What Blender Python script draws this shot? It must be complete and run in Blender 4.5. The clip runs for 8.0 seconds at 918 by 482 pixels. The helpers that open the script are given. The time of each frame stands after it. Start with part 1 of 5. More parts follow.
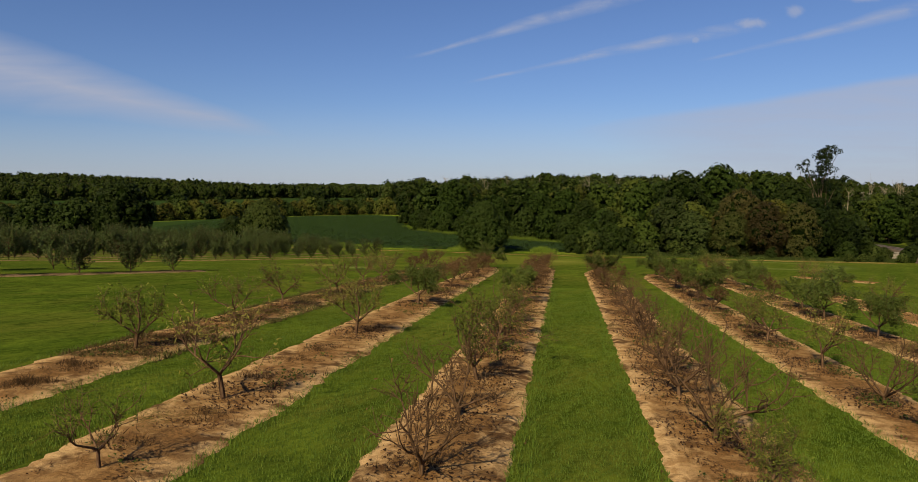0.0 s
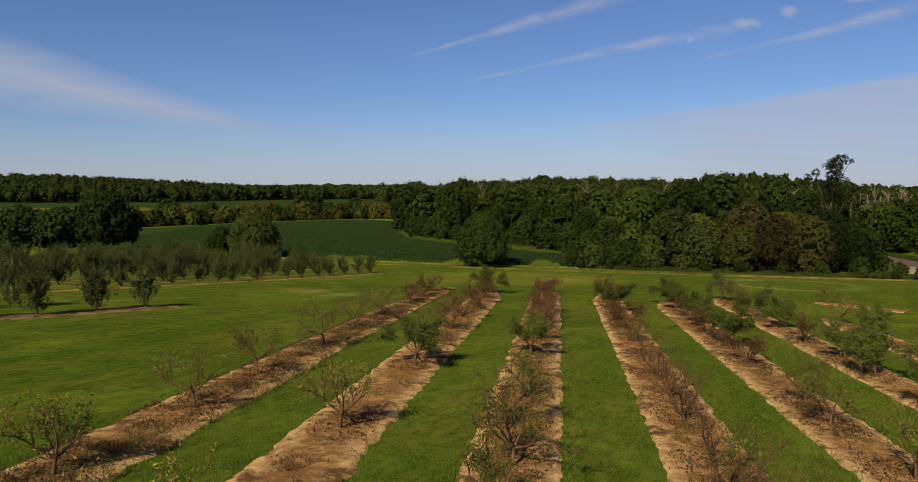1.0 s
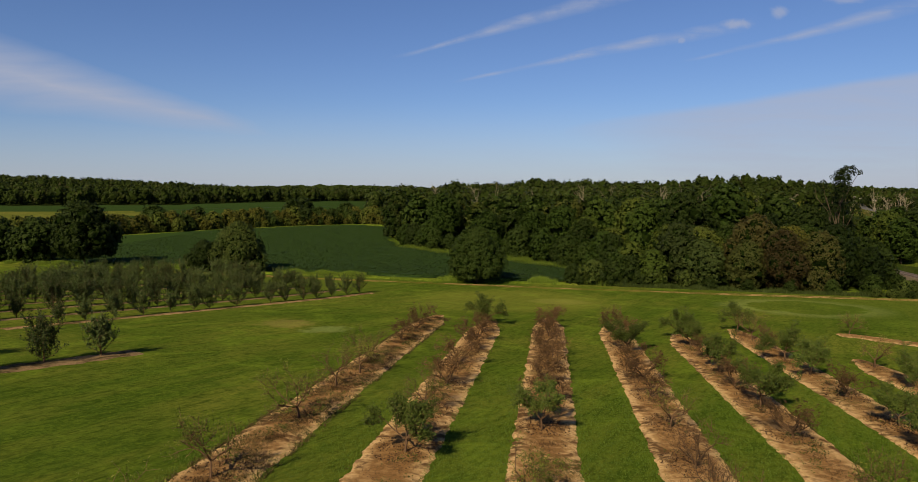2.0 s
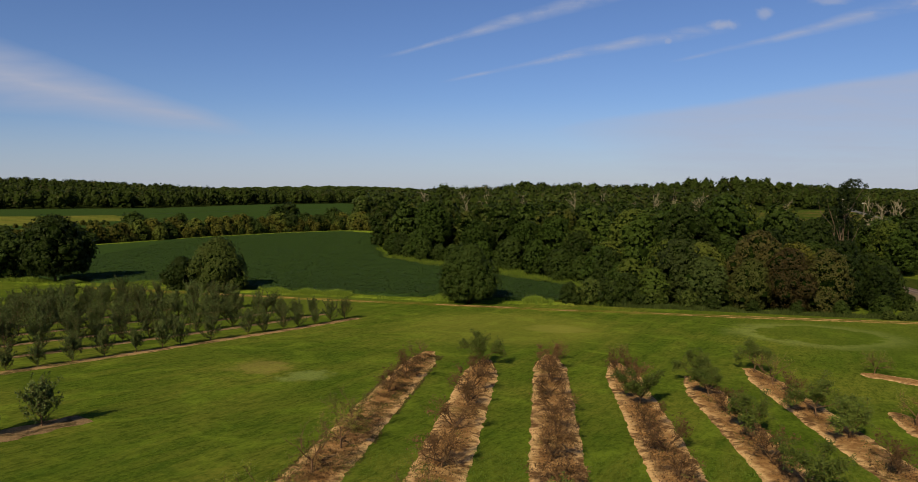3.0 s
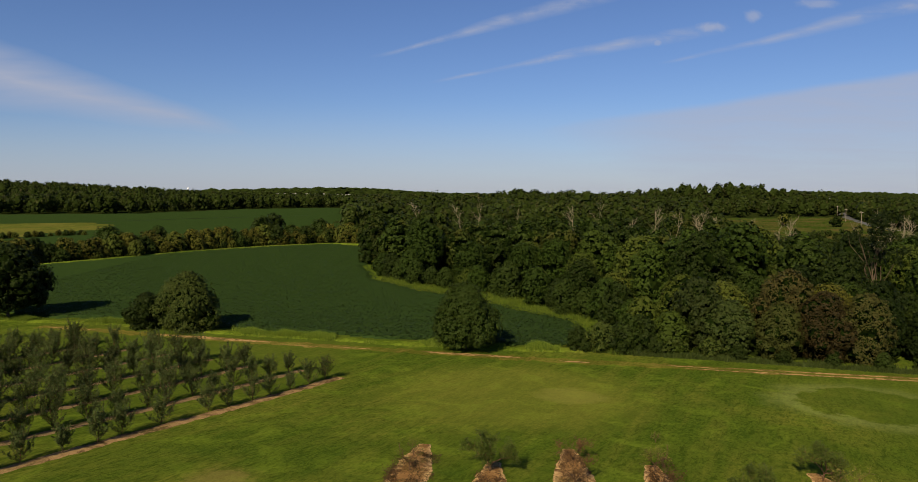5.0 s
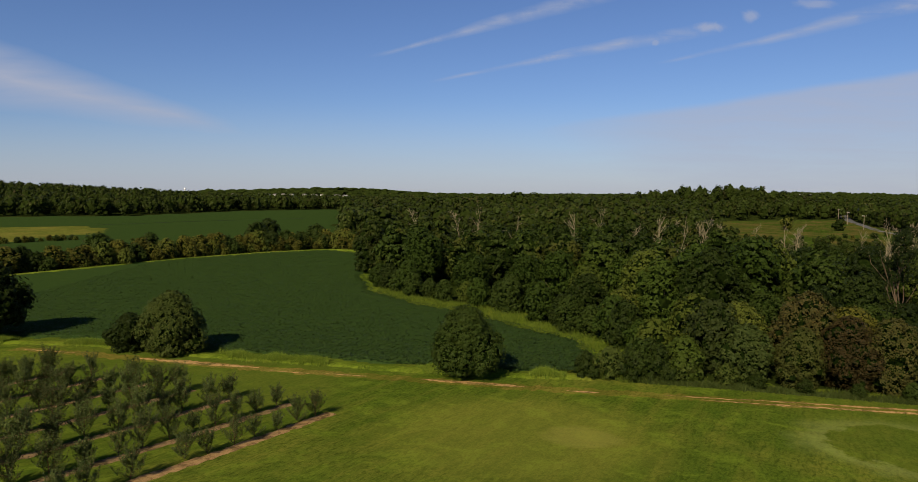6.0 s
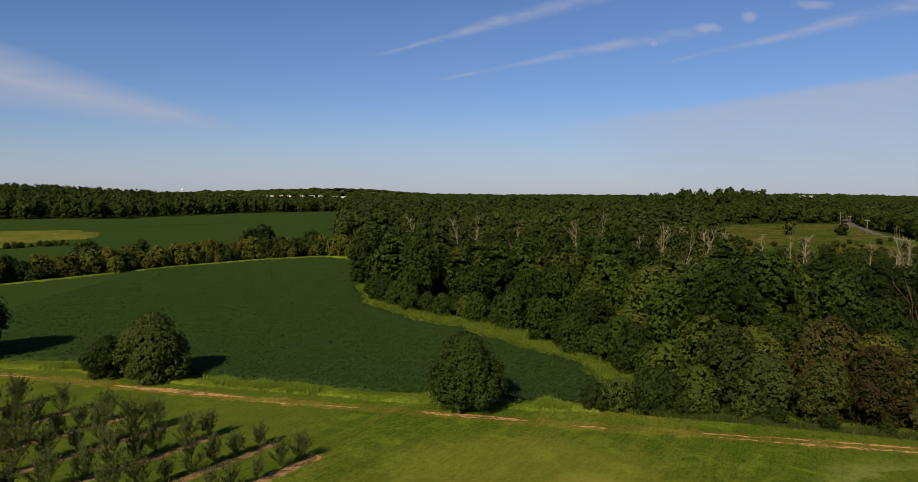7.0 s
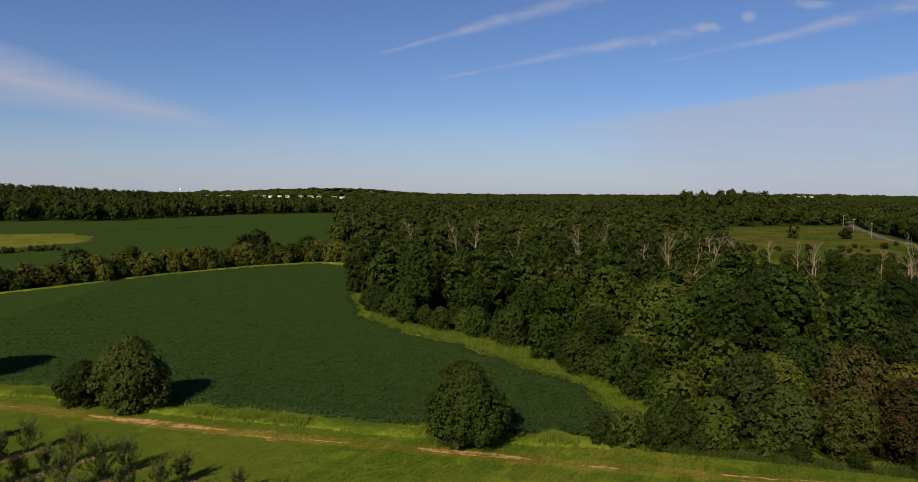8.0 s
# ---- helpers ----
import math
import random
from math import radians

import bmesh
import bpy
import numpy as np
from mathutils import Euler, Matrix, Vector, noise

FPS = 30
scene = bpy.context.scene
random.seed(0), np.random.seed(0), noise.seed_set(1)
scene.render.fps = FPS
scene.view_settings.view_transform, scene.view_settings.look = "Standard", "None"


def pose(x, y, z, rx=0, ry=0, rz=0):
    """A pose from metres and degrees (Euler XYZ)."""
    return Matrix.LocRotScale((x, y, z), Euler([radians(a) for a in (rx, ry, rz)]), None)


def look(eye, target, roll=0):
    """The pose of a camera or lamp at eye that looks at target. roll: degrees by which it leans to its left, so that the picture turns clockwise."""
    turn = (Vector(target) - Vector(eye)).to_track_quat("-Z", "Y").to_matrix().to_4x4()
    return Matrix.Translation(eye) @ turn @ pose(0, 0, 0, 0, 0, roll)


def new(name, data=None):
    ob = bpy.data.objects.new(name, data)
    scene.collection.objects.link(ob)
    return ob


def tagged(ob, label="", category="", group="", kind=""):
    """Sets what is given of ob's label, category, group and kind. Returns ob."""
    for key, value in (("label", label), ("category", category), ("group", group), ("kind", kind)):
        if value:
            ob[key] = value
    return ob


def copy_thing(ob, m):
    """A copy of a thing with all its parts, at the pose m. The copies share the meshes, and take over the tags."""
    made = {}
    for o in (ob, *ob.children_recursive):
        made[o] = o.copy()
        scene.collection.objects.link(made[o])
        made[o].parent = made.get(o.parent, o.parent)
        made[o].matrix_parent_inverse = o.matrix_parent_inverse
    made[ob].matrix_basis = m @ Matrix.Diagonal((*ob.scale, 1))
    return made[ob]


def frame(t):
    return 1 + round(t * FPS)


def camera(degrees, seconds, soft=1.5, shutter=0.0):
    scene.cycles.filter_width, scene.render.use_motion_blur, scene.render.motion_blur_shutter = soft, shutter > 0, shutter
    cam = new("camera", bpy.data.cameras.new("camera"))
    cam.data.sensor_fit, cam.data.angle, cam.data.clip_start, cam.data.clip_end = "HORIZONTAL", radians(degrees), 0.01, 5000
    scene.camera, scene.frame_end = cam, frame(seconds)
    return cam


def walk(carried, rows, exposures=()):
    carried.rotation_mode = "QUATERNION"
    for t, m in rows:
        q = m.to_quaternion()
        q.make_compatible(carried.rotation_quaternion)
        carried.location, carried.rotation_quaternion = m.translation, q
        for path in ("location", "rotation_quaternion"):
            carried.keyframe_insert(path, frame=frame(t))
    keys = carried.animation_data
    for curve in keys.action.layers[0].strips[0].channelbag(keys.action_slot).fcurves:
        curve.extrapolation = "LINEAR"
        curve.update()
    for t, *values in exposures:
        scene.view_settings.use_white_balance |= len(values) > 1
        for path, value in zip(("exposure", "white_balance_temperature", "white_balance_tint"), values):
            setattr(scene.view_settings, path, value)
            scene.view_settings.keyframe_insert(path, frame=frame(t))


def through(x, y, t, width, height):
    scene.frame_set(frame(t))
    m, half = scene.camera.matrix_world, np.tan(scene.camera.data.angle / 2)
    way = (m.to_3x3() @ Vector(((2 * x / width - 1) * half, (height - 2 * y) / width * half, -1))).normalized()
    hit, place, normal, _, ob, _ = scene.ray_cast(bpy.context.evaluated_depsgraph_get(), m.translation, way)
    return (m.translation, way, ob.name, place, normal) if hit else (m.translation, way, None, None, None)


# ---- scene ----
cam = camera(68.8, 8.0, soft=0.7)
METRES, EYE, TILT, LEAN, TURN = 49.0, 5.6, -4.2, 0.0, 0.0
ROWS = [
    (0.0, 0.0, 0.0, 0.0, -0.0, 0.0, 0.0),
    (0.5, -0.0043, 0.0467, 0.025, -0.16, -0.02, 0.01),
    (1.0, -0.0071, 0.097, 0.0499, -0.38, -0.04, 0.03),
    (1.5, -0.0094, 0.15, 0.0745, -0.63, -0.04, 0.03),
    (3.0, -0.0183, 0.3137, 0.1607, -2.05, -0.05, 0.2),
    (3.5, -0.0215, 0.3697, 0.1881, -2.37, -0.04, 0.2),
    (4.0, -0.0242, 0.4255, 0.2165, -2.57, -0.03, 0.17),
    (4.5, -0.0266, 0.483, 0.2456, -2.76, -0.01, 0.1),
    (6.0, -0.0294, 0.6552, 0.3298, -3.1, -0.05, 0.03),
    (6.5, -0.0274, 0.7135, 0.3581, -3.17, -0.03, 0.0),
    (7.0, -0.0238, 0.7736, 0.3852, -3.23, -0.03, -0.04),
    (7.5, -0.0199, 0.8343, 0.4114, -3.24, -0.04, -0.07),
    (8.0, -0.0156, 0.8968, 0.4391, -3.29, -0.09, -0.07),
]
walk(cam, [(t, pose(0, 0, EYE, TILT, LEAN, TURN) @ pose(METRES * x, METRES * y, METRES * z, 90 + pitch, roll, yaw)) for t, x, y, z, yaw, pitch, roll in ROWS])

# ---- light, sky, exposure ----
SUN_AZ = math.atan2(-0.47, -0.883)      # the sun stands behind the start of the flight, to its left
SUN_EL = radians(36)


def sky():
    w = bpy.data.worlds.new("sky")
    scene.world = w
    w.use_nodes = True
    nt = w.node_tree
    nt.nodes.clear()
    N, L = nt.nodes.new, nt.links.new

    def val(x, sock):
        if isinstance(x, (int, float)):
            sock.default_value = x
        else:
            L(x, sock)

    def op(kind, a, b=0.0, c=0.0):
        n = N("ShaderNodeMath")
        n.operation = kind
        for x, s in zip((a, b, c), n.inputs):
            val(x, s)
        return n.outputs[0]

    def ramp(x, a, b):
        n = N("ShaderNodeMapRange")
        n.interpolation_type = "SMOOTHSTEP"
        val(x, n.inputs[0])
        n.inputs[1].default_value, n.inputs[2].default_value = a, b
        return n.outputs[0]

    co = N("ShaderNodeTexCoord")
    sep = N("ShaderNodeSeparateXYZ")
    L(co.outputs["Generated"], sep.inputs[0])
    dy = op("MAXIMUM", sep.outputs[1], 0.05)
    u, v = op("DIVIDE", sep.outputs[0], dy), op("DIVIDE", sep.outputs[2], dy)
    flat = N("ShaderNodeCombineXYZ")
    L(u, flat.inputs[0]), L(v, flat.inputs[1])

    def wisps(sx, sy, turn, detail=5.0, rough=0.6, distort=0.4):
        m = N("ShaderNodeMapping")
        m.inputs["Rotation"].default_value = (0, 0, turn)
        m.inputs["Scale"].default_value = (sx, sy, 1)
        L(flat.outputs[0], m.inputs[0])
        n = N("ShaderNodeTexNoise")
        n.inputs["Scale"].default_value, n.inputs["Detail"].default_value = 1.0, detail
        n.inputs["Roughness"].default_value, n.inputs["Distortion"].default_value = rough, distort
        L(m.outputs[0], n.inputs[0])
        return n.outputs[0]

    streaky = wisps(6, 60, -0.25)
    patchy = wisps(14, 22, -0.2)
    soft = wisps(3, 9, 0.1, 3.0)

    def streak(u0, v0, u1, v1, wide, amount):
        """A long thin cloud from one end to the other, fading out at its start."""
        b = (v1 - v0) / (u1 - u0)
        d = op("SUBTRACT", v, op("MULTIPLY_ADD", u, b, v0 - b * u0))
        d = op("ADD", d, op("MULTIPLY_ADD", soft, 0.024, -0.012))
        grow = ramp(u, u0, u1)
        w_here = op("MULTIPLY_ADD", grow, wide, wide * 0.35)
        core = op("SUBTRACT", 1.0, op("MINIMUM", op("ABSOLUTE", op("DIVIDE", d, w_here)), 1.0))
        ends = op("MULTIPLY", ramp(u, u0 - 0.02, u0 + 0.06), op("SUBTRACT", 1.0, ramp(u, u1 - 0.03, u1 + 0.10)))
        return op("MULTIPLY", op("MULTIPLY", op("MULTIPLY", op("MULTIPLY", core, ends), ramp(streaky, 0.15, 0.62)), op("MULTIPLY_ADD", ramp(patchy, 0.34, 0.62), 0.65, 0.35)), amount)

    def puff(uc, vc, ru, rv, amount):
        a, b = op("DIVIDE", op("SUBTRACT", u, uc), ru), op("DIVIDE", op("SUBTRACT", v, vc), rv)
        r = op("SQRT", op("ADD", op("MULTIPLY", a, a), op("MULTIPLY", b, b)))
        r = op("ADD", r, op("MULTIPLY_ADD", patchy, 2.6, -1.2))
        return op("MULTIPLY", op("SUBTRACT", 1.0, ramp(r, 0.2, 1.1)), amount)

    parts = [
        streak(-0.07, 0.198, 0.24, 0.283, 0.0115, 0.62),
        streak(0.02, 0.164, 0.37, 0.232, 0.0085, 0.74),
        streak(0.36, 0.192, 0.77, 0.294, 0.012, 0.55),
        puff(0.428, 0.246, 0.030, 0.010, 0.62), puff(0.492, 0.263, 0.017, 0.012, 0.5),
        puff(0.346, 0.222, 0.007, 0.005, 0.45), puff(0.59, 0.283, 0.035, 0.009, 0.45),
    ]
    # a broad veil on the right with a clear upper edge, and one on the left that sinks towards the middle
    edge = op("MULTIPLY_ADD", u, 0.150, 0.073)
    under = op("ADD", op("SUBTRACT", edge, v), op("MULTIPLY_ADD", soft, 0.02, -0.01))
    veil = op("MULTIPLY", op("MULTIPLY", ramp(under, -0.004, 0.012), ramp(u, 0.02, 0.45)), op("MULTIPLY_ADD", streaky, 0.45, 0.42))
    lift = op("MULTIPLY_ADD", u, -0.235, 0.018)
    far_left = op("ABSOLUTE", op("SUBTRACT", v, op("ADD", lift, op("MULTIPLY_ADD", soft, 0.05, -0.025))))
    left_w = op("MULTIPLY_ADD", ramp(op("MULTIPLY", u, -1.0), 0.25, 0.75), 0.045, 0.022)
    band = op("SUBTRACT", 1.0, op("MINIMUM", op("DIVIDE", far_left, left_w), 1.0))
    band = op("MULTIPLY", op("MULTIPLY", band, ramp(op("MULTIPLY", u, -1.0), 0.14, 0.46)), op("MULTIPLY_ADD", streaky, 0.7, 0.42))
    haze = op("MULTIPLY", op("SUBTRACT", 1.0, ramp(v, 0.0, 0.14)), op("MULTIPLY_ADD", streaky, 0.25, 0.38))
    parts += [veil, band, haze]
    total = parts[0]
    for p in parts[1:]:
        total = op("MAXIMUM", total, p)
    total = op("MINIMUM", total, 1.0)

    s = N("ShaderNodeTexSky")
    s.sky_type, s.sun_disc = "NISHITA", False
    s.sun_elevation, s.sun_rotation = SUN_EL, SUN_AZ
    s.air_density, s.dust_density, s.ozone_density, s.altitude = 1.0, 0.25, 4.0, 100
    mix = N("ShaderNodeMix")
    mix.data_type = "RGBA"
    L(total, mix.inputs["Factor"])
    clear = N("ShaderNodeMix")
    clear.data_type, clear.blend_type = "RGBA", "MULTIPLY"
    clear.inputs["Factor"].default_value = 1.0
    clear.inputs["B"].default_value = (0.87, 0.95, 1.22, 1)
    L(s.outputs[0], clear.inputs["A"])
    L(clear.outputs["Result"], mix.inputs["A"])
    mix.inputs["B"].default_value = CLOUD
    bg = N("ShaderNodeBackground")
    bg.inputs["Strength"].default_value = SKY
    L(mix.outputs["Result"], bg.inputs[0])
    out = N("ShaderNodeOutputWorld")
    L(bg.outputs[0], out.inputs[0])


SKY, CLOUD = 0.050, (5.7, 6.1, 7.6, 1)
sky()
sun = new("sun", bpy.data.lights.new("sun", "SUN"))
sun.data.energy, sun.data.angle, sun.data.color = 5.0, radians(0.6), (1.0, 0.84, 0.58)
sun.matrix_world = look((-60, -130, 110), (-60 + 0.47 * math.cos(SUN_EL), -130 + 0.883 * math.cos(SUN_EL), 110 - math.sin(SUN_EL)))
scene.view_settings.exposure = 0.5


# ---- materials ----
class Mat:
    """A small builder for node materials."""

    def __init__(self, name):
        self.m = bpy.data.materials.new(name)
        self.m.use_nodes = True
        self.nt = self.m.node_tree
        self.nt.nodes.clear()
        self.out = self.nt.nodes.new("ShaderNodeOutputMaterial")

    def n(self, kind):
        return self.nt.nodes.new(kind)

    def link(self, a, b):
        self.nt.links.new(a, b)

    def where(self, scale=(1, 1, 1), turn=0.0):
        g = self.n("ShaderNodeNewGeometry")
        m = self.n("ShaderNodeMapping")
        if turn:
            m.vector_type = "TEXTURE"
            scale = tuple(1 / q for q in scale)
        m.inputs["Rotation"].default_value, m.inputs["Scale"].default_value = (0, 0, turn), scale
        self.link(g.outputs["Position"], m.inputs[0])
        return m.outputs[0]

    def noise(self, scale, detail=4.0, rough=0.55, vec=None, distort=0.0):
        n = self.n("ShaderNodeTexNoise")
        n.inputs["Scale"].default_value, n.inputs["Detail"].default_value = scale, detail
        n.inputs["Roughness"].default_value, n.inputs["Distortion"].default_value = rough, distort
        self.link(vec if vec is not None else self.where(), n.inputs["Vector"])
        return n.outputs[0]

    def step(self, x, a, b, lo=0.0, hi=1.0):
        r = self.n("ShaderNodeMapRange")
        r.interpolation_type = "SMOOTHSTEP"
        self.link(x, r.inputs[0])
        for i, q in zip((1, 2, 3, 4), (a, b, lo, hi)):
            r.inputs[i].default_value = q
        return r.outputs[0]

    def math(self, kind, a, b):
        r = self.n("ShaderNodeMath")
        r.operation = kind
        for x, s in ((a, r.inputs[0]), (b, r.inputs[1])):
            if isinstance(x, (int, float)):
                s.default_value = x
            else:
                self.link(x, s)
        return r.outputs[0]

    def mix(self, f, a, b):
        r = self.n("ShaderNodeMix")
        r.data_type = "RGBA"
        for x, s in ((f, r.inputs["Factor"]), (a, r.inputs["A"]), (b, r.inputs["B"])):
            if isinstance(x, (int, float)):
                s.default_value = x
            elif isinstance(x, tuple):
                s.default_value = (*x, 1)
            else:
                self.link(x, s)
        return r.outputs["Result"]

    def rand(self, island=False):
        if island:
            return self.n("ShaderNodeNewGeometry").outputs["Random Per Island"]
        return self.n("ShaderNodeObjectInfo").outputs["Random"]

    def done(self, colour, rough=0.8, metal=0.0, bump=None, depth=0.02, strength=0.6, through=0.0, spec=0.3):
        b = self.n("ShaderNodeBsdfPrincipled")
        if isinstance(colour, tuple):
            b.inputs["Base Color"].default_value = (*colour, 1)
        else:
            self.link(colour, b.inputs["Base Color"])
        b.inputs["Roughness"].default_value, b.inputs["Metallic"].default_value = rough, metal
        b.inputs["Specular IOR Level"].default_value = spec
        if bump is not None:
            k = self.n("ShaderNodeBump")
            k.inputs["Strength"].default_value, k.inputs["Distance"].default_value = strength, depth
            self.link(bump, k.inputs["Height"])
            self.link(k.outputs[0], b.inputs["Normal"])
        last = b.outputs[0]
        if through:
            t = self.n("ShaderNodeBsdfTranslucent")
            if isinstance(colour, tuple):
                t.inputs[0].default_value = (*colour, 1)
            else:
                self.link(colour, t.inputs[0])
            s = self.n("ShaderNodeMixShader")
            s.inputs[0].default_value = through
            self.link(last, s.inputs[1]), self.link(t.outputs[0], s.inputs[2])
            last = s.outputs[0]
        self.link(last, self.out.inputs[0])
        return self.m


def grass_material(name, dark, mid, dry, dry_amount=0.5, worn=(), woods=None):
    """Grass with blades, tufts, mown lines, dry areas, worn rounds and darker green rounds: (x, y, inner radius, outer
    radius, amount).
    """
    m = Mat(name)
    fine = m.noise(5.0, 6, 0.7)
    blades = m.noise(1.0, 5, 0.75, m.where((26, 9, 10), -0.157))
    big = m.noise(0.045, 4, 0.6, None, 0.6)
    mown = m.noise(1.0, 4, 0.6, m.where((0.55, 0.03, 1), -0.547))
    lines = m.noise(1.0, 3, 0.5, m.where((1.5, 0.05, 1), -0.547))
    tuft = m.noise(0.55, 5, 0.65)
    c = m.mix(m.step(fine, 0.3, 0.7), dark, mid)
    c = m.mix(m.step(blades, 0.35, 0.75, 0.0, 0.55), c, tuple(0.5 * q for q in dark))
    c = m.mix(m.math("MULTIPLY", m.step(big, 0.42, 0.68), dry_amount), c, dry)
    c = m.mix(m.step(mown, 0.42, 0.70, 0.0, 0.42), c, tuple(0.92 * q for q in dry))
    c = m.mix(m.step(lines, 0.54, 0.75, 0.0, 0.20), c, dark)
    # dark streaks: shadows among the blades, put into the colour
    c = m.mix(m.step(m.noise(1.0, 6, 0.7, m.where((2.4, 0.5, 1), -0.547), 0.6), 0.48, 0.66, 0.0, 0.6), c, tuple(0.6 * q for q in dark))
    c = m.mix(m.step(tuft, 0.50, 0.70, 0.0, 0.55), c, dark)
    c = m.mix(m.step(m.noise(1.7, 5, 0.7, None, 0.5), 0.52, 0.70, 0.0, 0.55), c, tuple(0.62 * q for q in dark))
    c = m.mix(m.step(m.noise(0.22, 5, 0.65, None, 0.8), 0.48, 0.68, 0.0, 0.6), c, tuple(1.3 * q for q in mid))
    # finer streaks: shade of the mower's relief as darker colour
    c = m.mix(m.step(m.noise(1.0, 4, 0.7, m.where((3.4, 1.5, 1), -0.547), 0.4), 0.46, 0.64, 0.0, 0.5), c, tuple(0.62 * q for q in dark))
    ragged = m.math("MULTIPLY", m.math("SUBTRACT", m.noise(0.22, 6, 0.7), 0.5), 7.0)
    # rounds of another tone: worn pale ones and darker green ones
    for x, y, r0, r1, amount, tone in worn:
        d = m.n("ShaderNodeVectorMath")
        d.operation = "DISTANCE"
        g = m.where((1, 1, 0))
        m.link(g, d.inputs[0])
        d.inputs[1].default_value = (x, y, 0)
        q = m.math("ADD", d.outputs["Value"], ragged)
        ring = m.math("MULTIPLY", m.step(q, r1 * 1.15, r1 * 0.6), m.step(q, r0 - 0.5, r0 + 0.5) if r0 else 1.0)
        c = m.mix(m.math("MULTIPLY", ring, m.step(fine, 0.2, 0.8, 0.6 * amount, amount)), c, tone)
    # past the woods line, shade under far trees goes into a dark ground colour
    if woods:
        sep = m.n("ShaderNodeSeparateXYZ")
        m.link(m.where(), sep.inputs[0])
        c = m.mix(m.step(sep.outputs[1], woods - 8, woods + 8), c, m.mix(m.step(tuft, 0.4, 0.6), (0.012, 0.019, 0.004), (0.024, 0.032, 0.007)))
    h = m.math("ADD", m.math("MULTIPLY", fine, 0.5), blades)
    return m.done(c, 0.85, bump=h, depth=0.10, strength=0.55, spec=0.0)


def soil_material(name, sand, brown, litter, green, middle=0.0):
    m = Mat(name)
    grain = m.noise(9.0, 8, 0.7)
    clod = m.noise(2.2, 6, 0.65, None, 0.4)
    patch = m.noise(0.55, 4, 0.6, None, 0.7)
    wide = m.noise(0.16, 3, 0.55)
    speck = m.noise(16.0, 3, 0.6)
    c = m.mix(m.step(grain, 0.35, 0.68), sand, tuple(0.70 * q for q in sand))
    c = m.mix(m.step(clod, 0.50, 0.60, 0.0, 0.6), c, brown)
    c = m.mix(m.math("MULTIPLY", m.step(patch, 0.46, 0.60), m.step(clod, 0.32, 0.55, 0.25, 0.95)), c, litter)
    if middle:
        worn_brown = m.mix(m.step(grain, 0.35, 0.65), tuple(1.15 * q for q in brown), tuple(0.7 * q for q in brown))
        a = m.n("ShaderNodeAttribute")
        a.attribute_name = "across"
        mid = m.step(m.math("ADD", m.math("ABSOLUTE", a.outputs["Fac"], 0.0), m.math("MULTIPLY", m.math("SUBTRACT", patch, 0.5), 1.6)), 0.82, 0.36)
        c = m.mix(m.math("MULTIPLY", mid, m.step(wide, 0.30, 0.60, 0.9, 0.45)), c, worn_brown)
        c = m.mix(m.math("MULTIPLY", mid, m.step(clod, 0.40, 0.54, 0.22 * middle, middle)), c, m.mix(m.step(grain, 0.35, 0.65), litter, brown))
    c = m.mix(m.math("MULTIPLY", m.step(wide, 0.55, 0.68), m.step(speck, 0.45, 0.62)), c, green)
    c = m.mix(m.math("MULTIPLY", m.step(speck, 0.62, 0.72), 0.6), c, tuple(0.4 * q for q in brown))
    h = m.math("ADD", clod, m.math("MULTIPLY", grain, 0.6))
    return m.done(c, 0.95, bump=h, depth=0.07, strength=0.9, spec=0.0)


def leaf_material(name, a, b, c2=None, island=True, through=0.06, rough=0.6, spread=1.0, stands=None):
    m = Mat(name)
    r = m.rand(island)
    tree = m.n("ShaderNodeAttribute")
    tree.attribute_name = "tree_tone"
    o = m.math("FRACT", m.math("ADD", m.rand(False), tree.outputs["Fac"]), 0.0)
    tone = m.mix(m.math("POWER", r, 1.7), a, b)
    if c2:
        tone = m.mix(m.step(o, 0.55, 1.0, 0.0, 0.75 * spread), tone, c2)
    if stands:
        g = m.noise(0.075, 3, 0.6)
        tone = m.mix(m.step(g, 0.50, 0.66, 0.0, 0.85), tone, stands[0])
        tone = m.mix(m.step(m.noise(0.11, 3, 0.6), 0.54, 0.70, 0.0, 0.8), tone, stands[1])
    hsv = m.n("ShaderNodeHueSaturation")
    m.link(m.step(o, 0.0, 1.0, 1.0 - 0.28 * spread, 1.0 + 0.30 * spread), hsv.inputs["Value"])
    m.link(tone, hsv.inputs["Color"])
    return m.done(hsv.outputs[0], rough, through=through, spec=0.06)


def bark_material(name, a, b):
    m = Mat(name)
    n = m.noise(14.0, 6, 0.65, m.where((1, 1, 0.25)))
    k = m.noise(2.5, 3)
    c = m.mix(m.step(n, 0.35, 0.7), a, b)
    c = m.mix(m.step(k, 0.5, 0.7, 0.0, 0.5), c, tuple(0.6 * q for q in a))
    return m.done(c, 0.9, bump=n, depth=0.02, strength=0.7, spec=0.03)


def plain_material(name, a, b, scale=6.0, rough=0.7, metal=0.0, spec=0.3):
    m = Mat(name)
    n = m.noise(scale, 5, 0.6)
    return m.done(m.mix(m.step(n, 0.35, 0.7), a, b), rough, metal, bump=n, depth=0.01, strength=0.4, spec=spec)


